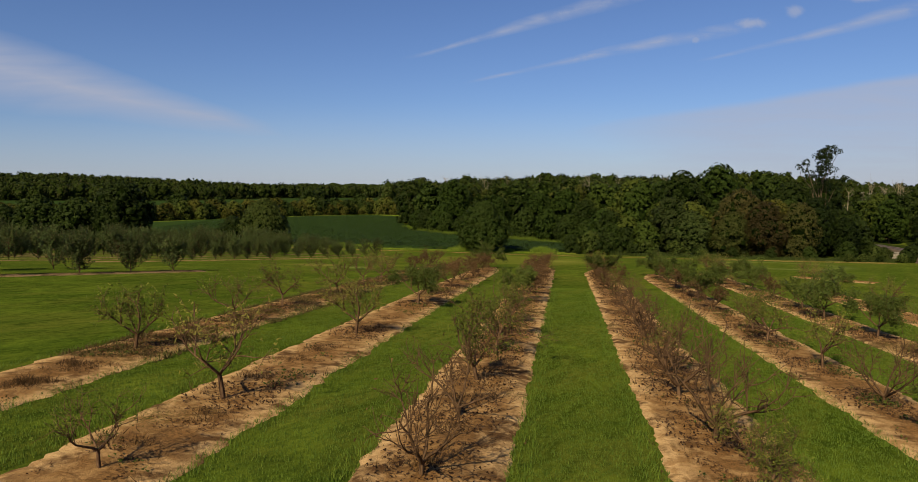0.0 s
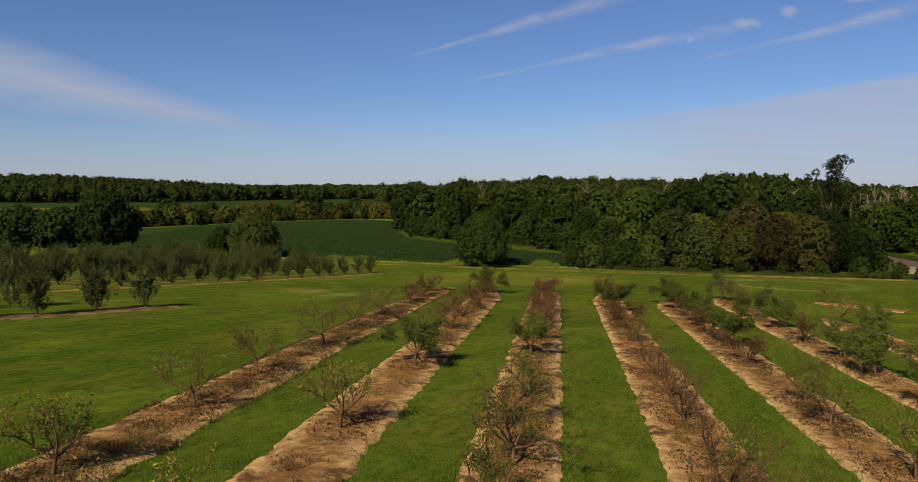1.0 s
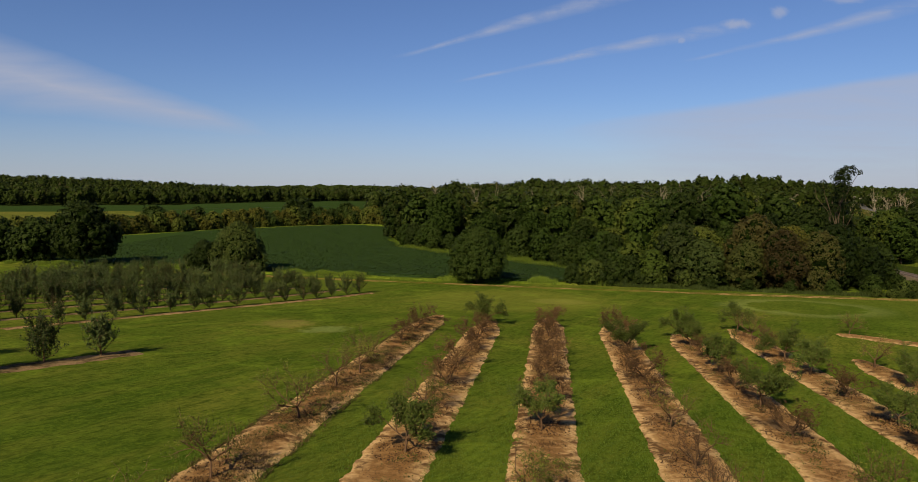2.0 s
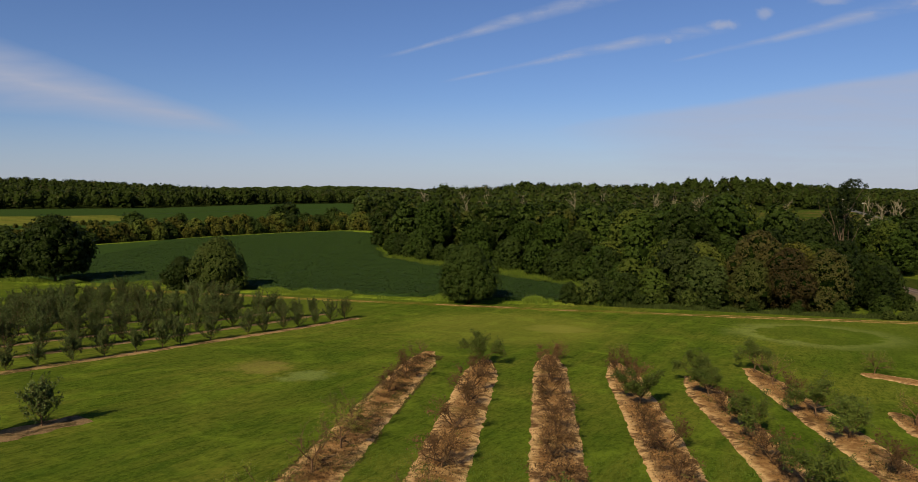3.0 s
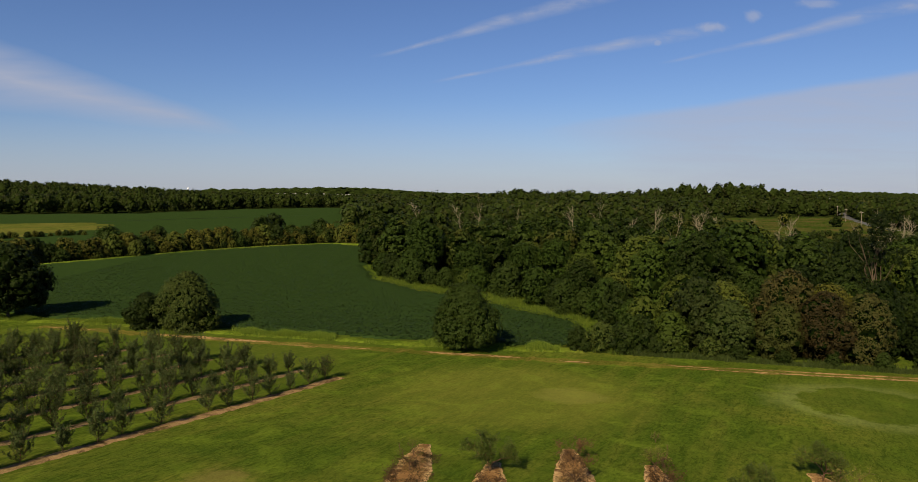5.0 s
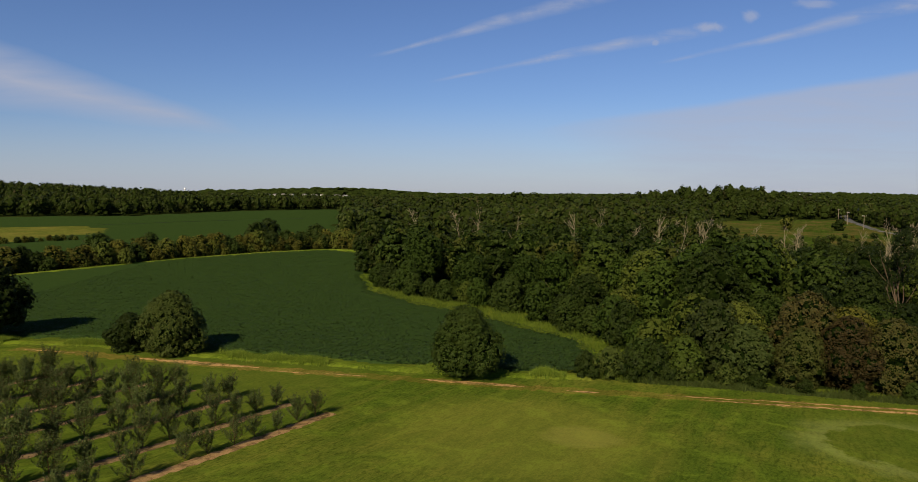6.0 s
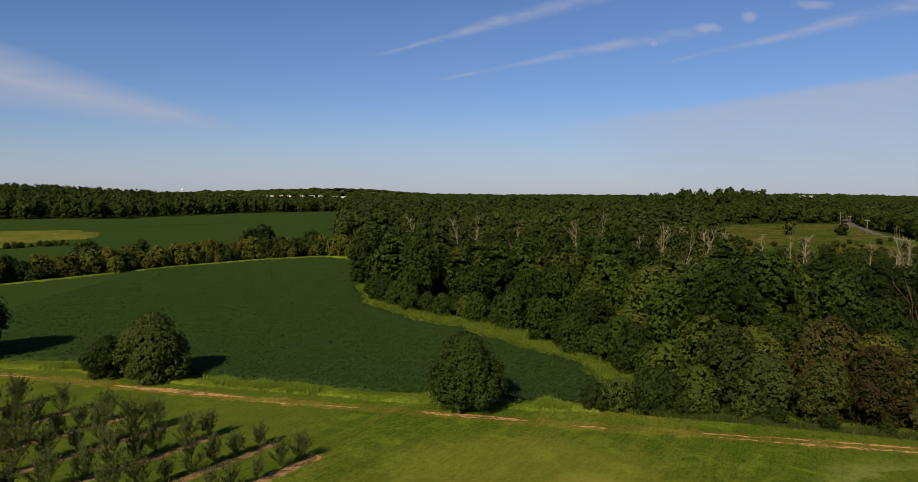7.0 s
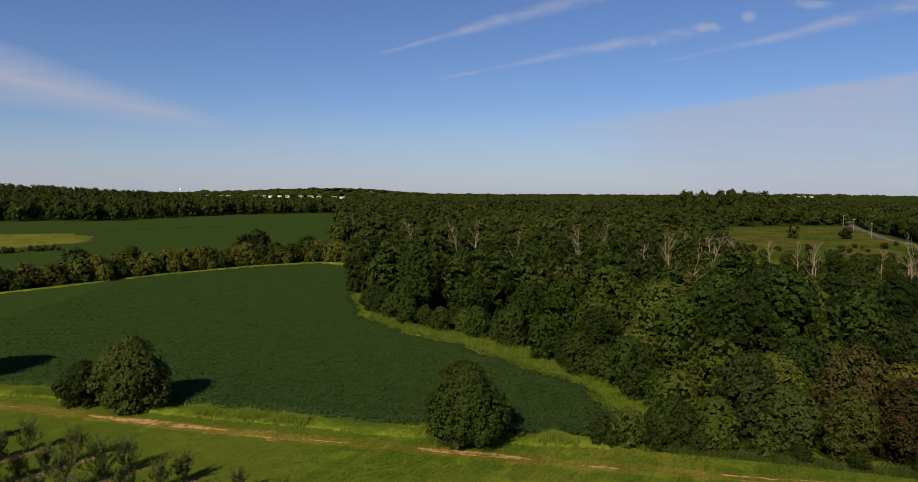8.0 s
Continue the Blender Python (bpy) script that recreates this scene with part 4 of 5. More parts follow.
DEAD = [(154, 245, 0.95), (158, 249, 1.0), (162, 246, 1.0), (166, 251, 1.0), (170, 248, 0.95), (143, 234, 1.0), (147, 238, 1.15), (151, 233, 1.0), (156, 240, 0.95), (139, 240, 0.9),
        (121, 268, 0.95), (133, 275, 0.9), (112, 282, 0.9), (30, 262, 1.12), (49, 258, 1.12), (67, 236, 1.05), (74, 241, 1.1), (82, 238, 1.05), (87, 246, 1.1), (117, 240, 1.0), (121, 243, 1.0),
        (66, 205, 1.05), (70, 300, 1.15), (14, 290, 1.12), (-2, 300, 1.15), (22, 320, 1.15), (90, 288, 1.0), (96, 284, 1.0), (103, 279, 1.05), (108, 276, 1.0)]


def open_to(x, y):
    """Lower growth round the dead trees and on their sunny side."""
    return any(abs(x - a - 0.30 * (y - b)) < 5 and -26 < y - b < 4 for a, b, _ in DEAD)




def room(x, y, gap):
    return all((x - a) ** 2 + (y - b) ** 2 > (gap * 0.5 + g * 0.5) ** 2 for a, b, g in placed)


r = np.random.RandomState(17)
WOOD = "dense green forest tree in the wood"


def stand(kind, x, y, s, gap, label=WOOD, group="trees of the wood"):
    placed.append((x, y, gap))
    return plant(kind, r, x, y, s, label=label, group=group)


# the rusty brown thicket and the front of the wood
for x, y, s in [(47.0, 115.2, 0.85), (52.0, 113.6, 1.0), (57.0, 112.4, 0.95), (50.0, 119.5, 1.15), (55.5, 118.0, 1.1)]:
    stand(RUST, x, y, s * 1.05, 6.0, "rusty brown tree at the wood's edge")
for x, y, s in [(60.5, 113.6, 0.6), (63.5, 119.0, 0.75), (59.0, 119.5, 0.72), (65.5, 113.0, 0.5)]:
    stand(SHADY, x, y, s, 4.5, "green tree at the wood's corner, shade in its leaf colour")
for x, y, s in [(41.0, 117.6, 0.95), (38.5, 123.0, 1.15)]:
    stand(WILLOW, x, y, s, 4.5, "grey-green bushy tree at the wood's edge")
for x, y, s in [(33.6, 148.6, 0.95), (43.5, 125.5, 1.05)]:
    stand(RUST[2], x, y, s, 4.5, "yellowish olive tree at the wood's edge")
rim = np.array(FOREST[:15] + [(66, 111)], float)
rs = np.r_[0, np.cumsum(np.hypot(*np.diff(rim, axis=0).T))]
s = 0.0
while s < rs[-1]:
    x, y = np.interp(s, rs, rim[:, 0]) + r.normal(0, 0.6), np.interp(s, rs, rim[:, 1]) + 1.0 + r.normal(0, 0.6)
    if not (38 < x < 67 and y < 121):
        stand(EDGE, x, y, r.uniform(0.6, 1.0), 3.6, "leafy green tree at the wood's edge")
    s += r.uniform(4.4, 6.4)
for x, y, s in [(20.6, 121.2, 0.9), (23.6, 120.8, 1.15), (26.8, 120.2, 1.25), (30.0, 119.7, 1.25), (33.0, 118.8, 1.1), (38.0, 116.6, 0.8), (62.5, 107.5, 0.8), (41.0, 114.9, 0.55), (46.0, 112.4, 0.5), (51.5, 110.4, 0.5), (57.0, 108.6, 0.6), (66.0, 105.5, 0.7), (70.0, 103.0, 0.8), (75.0, 101.0, 0.7)]:
    stand(BUSH, x, y, s, 2.5, "low leafy bush at the wood's edge", "bushes before the wood")
FRONT = np.array(FOREST[:18], float)


def wood_edge(x, y):
    """How far inside the wood a place is, from its sunny side."""
    a, d = FRONT[:-1], np.diff(FRONT, axis=0)
    t = np.clip(((x - a[:, 0]) * d[:, 0] + (y - a[:, 1]) * d[:, 1]) / (d ** 2).sum(1), 0, 1)
    return float(np.hypot(a[:, 0] + t * d[:, 0] - x, a[:, 1] + t * d[:, 1] - y).min())


for n in range(13):
    x = 61 + 2.1 * n
    stand(BUSH, x + r.normal(0, 0.5), 104.6 - 0.33 * (x - 61) + r.normal(0, 0.5), r.uniform(0.30, 0.5), 1.2, "low bramble bush along the lawn's edge", "bushes before the wood")
for x, y, s in [(68.5, 107.5, 0.6), (70.5, 114.0, 0.7), (72.0, 120.0, 0.8), (75.0, 127.0, 0.9), (79.0, 136.0, 0.9), (83.5, 145.0, 1.0), (82.5, 108.0, 0.7), (86.0, 115.0, 0.9), (88.5, 122.0, 0.9), (90.5, 130.0, 1.0)]:
    stand(BUSH, x, y, s, 2.5, "dense bush beside the railway", "bushes before the wood")
tries = 0
away = []
while tries < 7000:
    tries += 1
    x, y = r.uniform(-25, 290), 95 + 200 * r.uniform(0, 1) ** 1.3
    gap = 5.8 + 0.012 * max(0, y - 110) + 0.030 * max(0, min(x - 30, 50)) + r.uniform(0, 1.6)
    ok = inside(np.array([x]), np.array([y]), FOREST)[0] or inside(np.array([x]), np.array([y]), EAST)[0]
    if not ok or x > max(0.72 * y + 12, 0.80 * (y - 40) + 14) or not room(x, y, gap):
        continue
    deep = wood_edge(x, y)
    near = math.hypot(x, y - 44) < 112 or (deep < 13 and x < 40)
    edge = (0.55 if y < 160 else 0.80) + (0.45 if y < 160 else 0.2) * min(1.0, deep / 16)
    if 0.44 * y < x and y > 240:
        edge *= 0.45
    elif 0.40 * y < x and y > 205:
        edge *= 0.50
    elif x > 0.56 * y + 12:
        edge *= 0.72
    elif open_to(x, y):
        edge *= 0.72
    hump = 1 + 0.16 * float(noise2(np.array([x]), np.array([y]), 40.0, 5)[0])
    tall_by = 1.16 if 55 < x < 66 and 128 < y < 150 else 1.0
    size = min(edge * hump * r.uniform(0.76, 1.18), 1.08) * tall_by
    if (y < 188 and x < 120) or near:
        # by the railway cutting the trees' dark side is put into the leaves
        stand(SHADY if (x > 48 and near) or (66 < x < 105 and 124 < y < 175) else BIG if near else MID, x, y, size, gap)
    else:
        placed.append((x, y, gap))
        away.append((x, y, size))
LIGHT = [leafy_tree("forest_tree", 151 + i, 14.5, 12.5, 0.5, 22, 2000, 0.55, M_WOOD, peak=0.6, per=7, tuft=0.7, foot=0.7) for i in range(4)]
grove("far_woods", LIGHT, r, away, "dense green canopy of the wood behind its front trees")
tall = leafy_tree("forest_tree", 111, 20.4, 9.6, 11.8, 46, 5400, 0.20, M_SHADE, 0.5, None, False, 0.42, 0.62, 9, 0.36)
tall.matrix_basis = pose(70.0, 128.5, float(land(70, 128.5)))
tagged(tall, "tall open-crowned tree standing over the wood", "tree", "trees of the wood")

# ---- hedgerow beyond the field ----
HEDGE = np.array([(-16, 316), (-41, 326), (-65, 311), (-90, 285), (-108, 259), (-123, 238), (-150, 208), (-185, 180), (-215, 165)], float)
HS = np.r_[0, np.cumsum(np.hypot(*np.diff(HEDGE, axis=0).T))]
SHRUB = [leafy_tree("hedge_tree", 121 + i, 7.5, 8.0, -0.3, 22, 2000, 0.38, (M_OLIVE, M_OLIVE, M_OAK, M_OLIVE)[i], peak=0.42, per=8, tuft=0.55, foot=0.9) for i in range(4)]
s = 0.0
while s < HS[-1]:
    for lane in (0.0, 3.5, 7.0):
        x, y = np.interp(s, HS, HEDGE[:, 0]) + r.normal(0, 1.3), np.interp(s, HS, HEDGE[:, 1]) + lane + r.normal(0, 1.2)
        plant(SHRUB, r, x, y, r.uniform(0.38, 0.75) if lane == 0 else r.uniform(0.6, 1.2), label="olive-green tree in the hedgerow", group="hedgerow trees")
    s += r.uniform(2.8, 5.0)
for n in range(16):
    plant(SHRUB[n % 3], r, -196 + 1.9 * n + r.normal(0, 0.8), 338 + 1.9 * n + r.normal(0, 1.2), r.uniform(0.30, 0.48), label="low dark shrub between distant crops", group="shrubs between the far fields")
for x, y, q in [(-70, 316, 1.6), (-112, 268, 1.4), (-48, 331, 1.35), (-69, 330, 1.7), (-104, 290, 1.15)]:
    plant(SHRUB[2], r, x, y, q, label="taller dark tree in the hedgerow", group="hedgerow trees")
retire(DENSE + SPARSE + MEDIUM + LEAFY + BARE + SLIM + BIG + MID + SHADY + LIGHT + RUST + WILLOW + EDGE + BUSH + SHRUB)


# ---- far woods ----
def woods(name, x, y, height, wide, leaves, card, mat, seed, label):
    """Many crowns of a far wood in one mesh: uneven masses with leaf clumps on them."""
    r = np.random.RandomState(seed)
    n = len(x)
    z = land(x, y)
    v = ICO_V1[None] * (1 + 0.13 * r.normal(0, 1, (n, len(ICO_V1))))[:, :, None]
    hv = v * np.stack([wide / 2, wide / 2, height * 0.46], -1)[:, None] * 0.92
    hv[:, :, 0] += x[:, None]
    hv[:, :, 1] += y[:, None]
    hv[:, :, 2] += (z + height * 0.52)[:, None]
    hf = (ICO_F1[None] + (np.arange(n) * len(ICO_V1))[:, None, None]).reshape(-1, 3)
    d = r.normal(0, 1, (n, leaves, 3))
    d /= np.linalg.norm(d, axis=2)[:, :, None]
    d[:, :, 2] = np.abs(d[:, :, 2]) * 1.2 - 0.4
    at = d * np.stack([wide / 2, wide / 2, height * 0.46], -1)[:, None] * r.uniform(0.82, 1.15, (n, leaves))[:, :, None]
    at += np.stack([x, y, z + height * 0.52], -1)[:, None]
    cv, cf = cards(r, at.reshape(-1, 3), d.reshape(-1, 3) + np.array([0, 0, 0.3]), card, 1.2, 0.7, True)
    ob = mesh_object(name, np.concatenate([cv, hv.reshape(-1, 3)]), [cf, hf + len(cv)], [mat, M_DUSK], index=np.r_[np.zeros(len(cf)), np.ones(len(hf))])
    return tagged(ob, label, "woods", kind="stuff")


def scatter(x0, x1, y0, y1, test, seed, gap):
    r = np.random.RandomState(seed)
    nx_, ny_ = int((x1 - x0) / gap), int((y1 - y0) / gap)
    x, y = np.meshgrid(np.arange(nx_) * gap + x0, np.arange(ny_) * gap + y0)
    x, y = (x + r.uniform(-0.42, 0.42, x.shape) * gap).ravel(), (y + r.uniform(-0.42, 0.42, y.shape) * gap).ravel()
    k = test(x, y)
    return x[k], y[k]


MEADOW = [(150, 332), (178, 470), (235, 590), (372, 602), (312, 455), (266, 352), (215, 325)]


def wooded(x, y):
    west = x > np.interp(y, [290, 345, 550, 835, 1200], [-22, -36, -60, -95, -150])
    behind = y > np.interp(x, [-900, -520, -337, -256, -193, -91], [565, 565, 598, 622, 740, 838])
    return (west | behind) & ~inside(x, y, MEADOW) & (x < np.maximum(0.70 * y + 10, 0.80 * (y - 40) + 14)) & (x > -0.70 * y - 14)


M_FAR = leaf_material("far_leaves", (0.0162, 0.0252, 0.00432), (0.0261, 0.0351, 0.00612), stands=((0.0342, 0.0378, 0.0072), (0.0306, 0.0261, 0.0081)))
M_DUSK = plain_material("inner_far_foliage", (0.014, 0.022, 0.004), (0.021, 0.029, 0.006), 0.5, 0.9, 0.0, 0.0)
q = np.random.RandomState(1)
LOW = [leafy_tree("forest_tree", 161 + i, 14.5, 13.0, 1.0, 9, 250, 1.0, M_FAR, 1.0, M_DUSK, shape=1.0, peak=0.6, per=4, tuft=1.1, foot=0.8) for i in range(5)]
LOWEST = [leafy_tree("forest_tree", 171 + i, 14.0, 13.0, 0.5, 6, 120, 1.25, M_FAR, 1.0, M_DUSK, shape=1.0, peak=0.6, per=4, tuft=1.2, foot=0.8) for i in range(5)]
x, y = scatter(-60, 520, 296, 520, lambda x, y: wooded(x, y) & ((y > 330) | (x > 150) & (y > 296)), 31, 8.5)
size = np.where((x > 0.38 * y) & (y < 400), 0.42, 1.0) * (1 + 0.16 * noise2(x, y, 60, 3)) * q.uniform(0.8, 1.2, len(x))
grove("far_woods", LOW, q, list(zip(x, y, size)), "canopy of the wood stretching into the distance")
x, y = scatter(-800, 800, 520, 1000, wooded, 32, 12.0)
size = (1 + 0.14 * noise2(x, y, 90, 4)) * q.uniform(0.8, 1.15, len(x))
grove("far_woods", LOWEST, q, list(zip(x, y, size)), "dark distant woods on a low hill")
retire(LOW + LOWEST)
# these floors hold the shade beneath the canopy in their dark colour
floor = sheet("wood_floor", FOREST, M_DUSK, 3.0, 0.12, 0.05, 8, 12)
tagged(floor, "floor of the wood, its shade put into a dark colour", "ground", kind="structure")
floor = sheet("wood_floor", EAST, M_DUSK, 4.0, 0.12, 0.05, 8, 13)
tagged(floor, "floor of the wood, its shade put into a dark colour", "ground", kind="structure")
M_BRUSH = grass_material("brush", (0.018, 0.032, 0.005), (0.044, 0.064, 0.010), (0.075, 0.072, 0.020))
brush = sheet("rough_ground", [(66, 106), (68, 116), (75, 132), (87, 156), (104, 190), (120, 215), (140, 215), (112, 175), (103, 150), (95, 126), (92, 104), (100, 90), (72, 99)], M_BRUSH, 1.5, 0.14, 0.08, 4, 14)
tagged(brush, "dark brushy ground beside the railway", "ground", kind="structure")
far_margin = ribbon("grass_margin", [(-17, 309), (-26, 315), (-41, 319.5), (-65, 304.5), (-90, 279.5), (-108, 253.5), (-123, 233.5), (-150, 204.5), (-178, 181)], 1.6, M_MARGIN, 1.5, 5, 0.45, 0.4, 560, 0.15)
tagged(far_margin, "pale strip of grass between field and hedgerow", "grass", kind="structure")
for n, d in enumerate([1030, 1150, 1300, 1500, 1750, 2050, 2450, 2700, 3200, 3900]):
    x = np.arange(-0.85 * d, 0.85 * d, 14 + d * 0.006)
    x = x + q.uniform(-5, 5, len(x))
    y = d + q.uniform(-40, 40, len(x))
    k = ~((x < -110) & (x > -480) & (y > 1310) & (y < 1420))
    x, y = x[k], y[k]
    woods("far_woods", x, y, 13.0 * q.uniform(0.8, 1.2, len(x)), q.uniform(26, 38, len(x)) * (1 + d / 5000), 10, 3.5, M_FAR, 40 + n, "dark tree-covered horizon")

x, y = scatter(650, 1500, 1460, 2000, lambda x, y: np.abs(x) < 0.9 * y, 33, 26)
k = ~((np.abs(x - 975) < 45) & (np.abs(y - 1690) < 30))
woods("far_woods", x[k], y[k], 13.0 * q.uniform(0.8, 1.2, k.sum()), q.uniform(24, 32, k.sum()), 12, 3.5, M_FAR, 60, "dark tree-covered far rise")

x, y = scatter(-900, 650, 1060, 2000, lambda x, y: (np.abs(x) < 0.9 * y) & ~((x < -105) & (x > -485) & (y > 1270) & (y < 1415)), 34, 27)
woods("far_woods", x, y, 12.0 * q.uniform(0.8, 1.2, len(x)), q.uniform(26, 36, len(x)), 10, 3.5, M_FAR, 61, "dark tree-covered land before the horizon")

# ---- far buildings, road, poles ----
M_WHITE = plain_material("white_siding", (0.70, 0.69, 0.66), (0.80, 0.79, 0.77), 0.5)
M_ROOF = plain_material("roof_shingles", (0.16, 0.15, 0.15), (0.26, 0.24, 0.23), 0.8, 0.9)
M_PANE = plain_material("dark_panes", (0.03, 0.035, 0.045), (0.05, 0.055, 0.06), 1.0, 0.2)
M_ASPH = plain_material("asphalt", (0.055, 0.055, 0.058), (0.09, 0.088, 0.085), 1.5, 0.85)
M_POLE = plain_material("pole_wood", (0.16, 0.13, 0.10), (0.24, 0.20, 0.16), 4.0, 0.85)
M_CONC = plain_material("concrete", (0.15, 0.13, 0.10), (0.24, 0.21, 0.16), 3.0, 0.9)
M_STEEL = plain_material("rail_steel", (0.14, 0.10, 0.08), (0.26, 0.20, 0.16), 9.0, 0.55, 0.6)
M_BALLAST = soil_material("ballast", (0.14, 0.108, 0.076), (0.095, 0.070, 0.048), (0.080, 0.058, 0.036), (0.110, 0.110, 0.050))
M_TIE = plain_material("sleeper_wood", (0.075, 0.058, 0.045), (0.130, 0.100, 0.080), 6.0, 0.9)


def box(bm, lo, hi, bevel=0.0):
    c, s = [(a + b) / 2 for a, b in zip(lo, hi)], [b - a for a, b in zip(lo, hi)]
    got = bmesh.ops.create_cube(bm, size=1.0, matrix=Matrix.LocRotScale(c, None, s))
    if bevel:
        bmesh.ops.bevel(bm, geom=list({e for v in got["verts"] for e in v.link_edges}), offset=bevel, segments=2, affect="EDGES")


def house(w, d, h, roof_h):
    top = empty("house")
    bm = bmesh.new()
    box(bm, (-w / 2, -d / 2, -4.0), (w / 2, d / 2, h))
    v = [bm.verts.new(q) for q in ((-w / 2, -d / 2, h), (-w / 2, d / 2, h), (-w / 2, 0, h + roof_h), (w / 2, -d / 2, h), (w / 2, d / 2, h), (w / 2, 0, h + roof_h))]
    bm.faces.new(v[:3]), bm.faces.new(v[3:])
    part("wall", bm, M_WHITE, top)
    bm = bmesh.new()
    for s in (-1, 1):
        e, t = 0.4, 0.25
        a = [(x, s * (d / 2 + e), h - e * roof_h * 2 / d + q) for q in (0.02, t) for x in (-w / 2 - e, w / 2 + e)]
        b2 = [(x, 0, h + roof_h + q) for q in (0.02, t) for x in (-w / 2 - e, w / 2 + e)]
        p = [bm.verts.new(c) for c in a + b2]
        for f in ((0, 1, 5, 4), (2, 3, 7, 6), (0, 1, 3, 2), (0, 2, 6, 4), (1, 3, 7, 5)):
            bm.faces.new([p[i] for i in f])
    part("roof", bm, M_ROOF, top)
    for z in ((1.0, 3.8) if h > 5 else (1.0,)):
        for x in np.arange(-w / 2 + 1.4, w / 2 - 1.2, 2.6):
            bm = bmesh.new()
            box(bm, (x - 0.5, -d / 2 - 0.05, z), (x + 0.5, -d / 2 + 0.05, z + 1.4))
            part("window", bm, M_PANE, top)
    return top


HOUSES = [house(11, 9, 5.6, 3.0), house(15, 9, 5.6, 2.6)]
r = np.random.RandomState(23)
for x, y, kind in [(-452, 1396, 0), (-437, 1405, 1), (-421, 1399, 0), (-393, 1398, 0), (-381, 1404, 0), (-328, 1398, 0), (-312, 1402, 1), (-297, 1396, 0), (-281, 1401, 0), (-264, 1396, 0),
                   (-238, 1398, 0), (-220, 1402, 1), (-203, 1397, 0), (-172, 1392, 1), (-156, 1390, 1), (-141, 1392, 1), (-133, 1398, 0)]:
    ob = copy_thing(HOUSES[kind], pose(x, y, float(land(x, y)) + 3.0, 0, 0, r.uniform(-25, 25)))
    ob.scale = (0.7, 0.7, 0.62)
    tagged(ob, "white two-storey house with a grey roof among trees", "house", "houses of the far village")
for x, y in [(958, 1700), (974, 1704), (992, 1700)]:
    ob = copy_thing(HOUSES[1], pose(x, y, float(land(x, y)) + 2.0, 0, 0, r.uniform(-15, 15)))
    ob.scale = (0.6, 0.6, 1.2)
    tagged(ob, "pale building on a far wooded rise", "house", "buildings on the far rise")
retire(HOUSES)
tower = empty("water_tower", pose(-630, 1850, float(land(-630, 1850))))
bm = bmesh.new()
bmesh.ops.create_cone(bm, cap_ends=True, segments=12, radius1=2.2, radius2=1.3, depth=24, matrix=Matrix.Translation((0, 0, 12)))
part("stem", bm, M_WHITE, tower)
bm = bmesh.new()
bmesh.ops.create_uvsphere(bm, u_segments=16, v_segments=10, radius=4.5, matrix=Matrix.Translation((0, 0, 27)) @ Matrix.Diagonal((1, 1, 0.8, 1)))
part("tank", bm, M_WHITE, tower)
tower.scale = (0.6, 0.6, 0.9)
tagged(tower, "white water tower on the far horizon", "water tower")

M_MEADOW = grass_material("meadow_grass", (0.022, 0.042, 0.006), (0.052, 0.084, 0.010), (0.115, 0.080, 0.026), 1.0)
meadow = sheet("meadow", MEADOW, M_MEADOW, 4.0, 0.3, 0.1, 12, 9)
tagged(meadow, "rough green and straw-coloured meadow among the woods", "meadow", kind="structure")
road = ribbon("road", [(286, 420), (301, 463), (332, 525), (362, 585), (395, 650), (430, 700)], 4.2, M_ASPH, 4.0, 5, 0.35, 0.0, 1)
tagged(road, "grey asphalt country road past the meadow", "road", kind="structure")


MEADOW_TREE = leafy_tree("tree", 141, 9.5, 8.5, 1.0, 24, 1500, 0.55, M_OLIVE)
MEADOW_TREE.matrix_basis = pose(238, 462, float(land(238, 462)))
tagged(MEADOW_TREE, "lone olive-green tree standing in the meadow", "tree")
MEADOW_BUSH = leafy_tree("bush", 142, 7.5, 9.0, -0.3, 24, 900, 0.7, M_OAK)
MEADOW_BUSH.matrix_basis = pose(274, 462, float(land(274, 462)))
tagged(MEADOW_BUSH, "round dark green bush standing in the meadow", "bush")

q = np.random.RandomState(37)
for n in range(14):
    u = n / 13
    x, y = (165 + 62 * u, 384 - 8 * u) if n % 2 else (215 + 72 * u, 376 + 34 * u)
    ob = copy_thing((MEADOW_TREE, MEADOW_BUSH)[q.randint(2)], pose(x + q.normal(0, 4), y + q.normal(0, 5), float(land(x, y)), 0, 0, q.uniform(0, 360)))
    s = q.uniform(0.25, 0.5)
    ob.scale = (s, s, s * q.uniform(0.8, 1.2))
    tagged(ob, "scrubby green tree at the meadow's rim", "tree", "trees at the meadow's rim")
for x, y in [(330, 486), (342, 508), (352, 530), (366, 552), (345, 480), (362, 512), (378, 545), (324, 462), (390, 580)]:
    ob = copy_thing(MEADOW_BUSH, pose(x, y, float(land(x, y)), 0, 0, q.uniform(0, 360)))
    ob.scale = (1.5, 1.5, q.uniform(1.6, 2.2))
    tagged(ob, "tall dark tree beside the country road", "tree", "trees along the road")


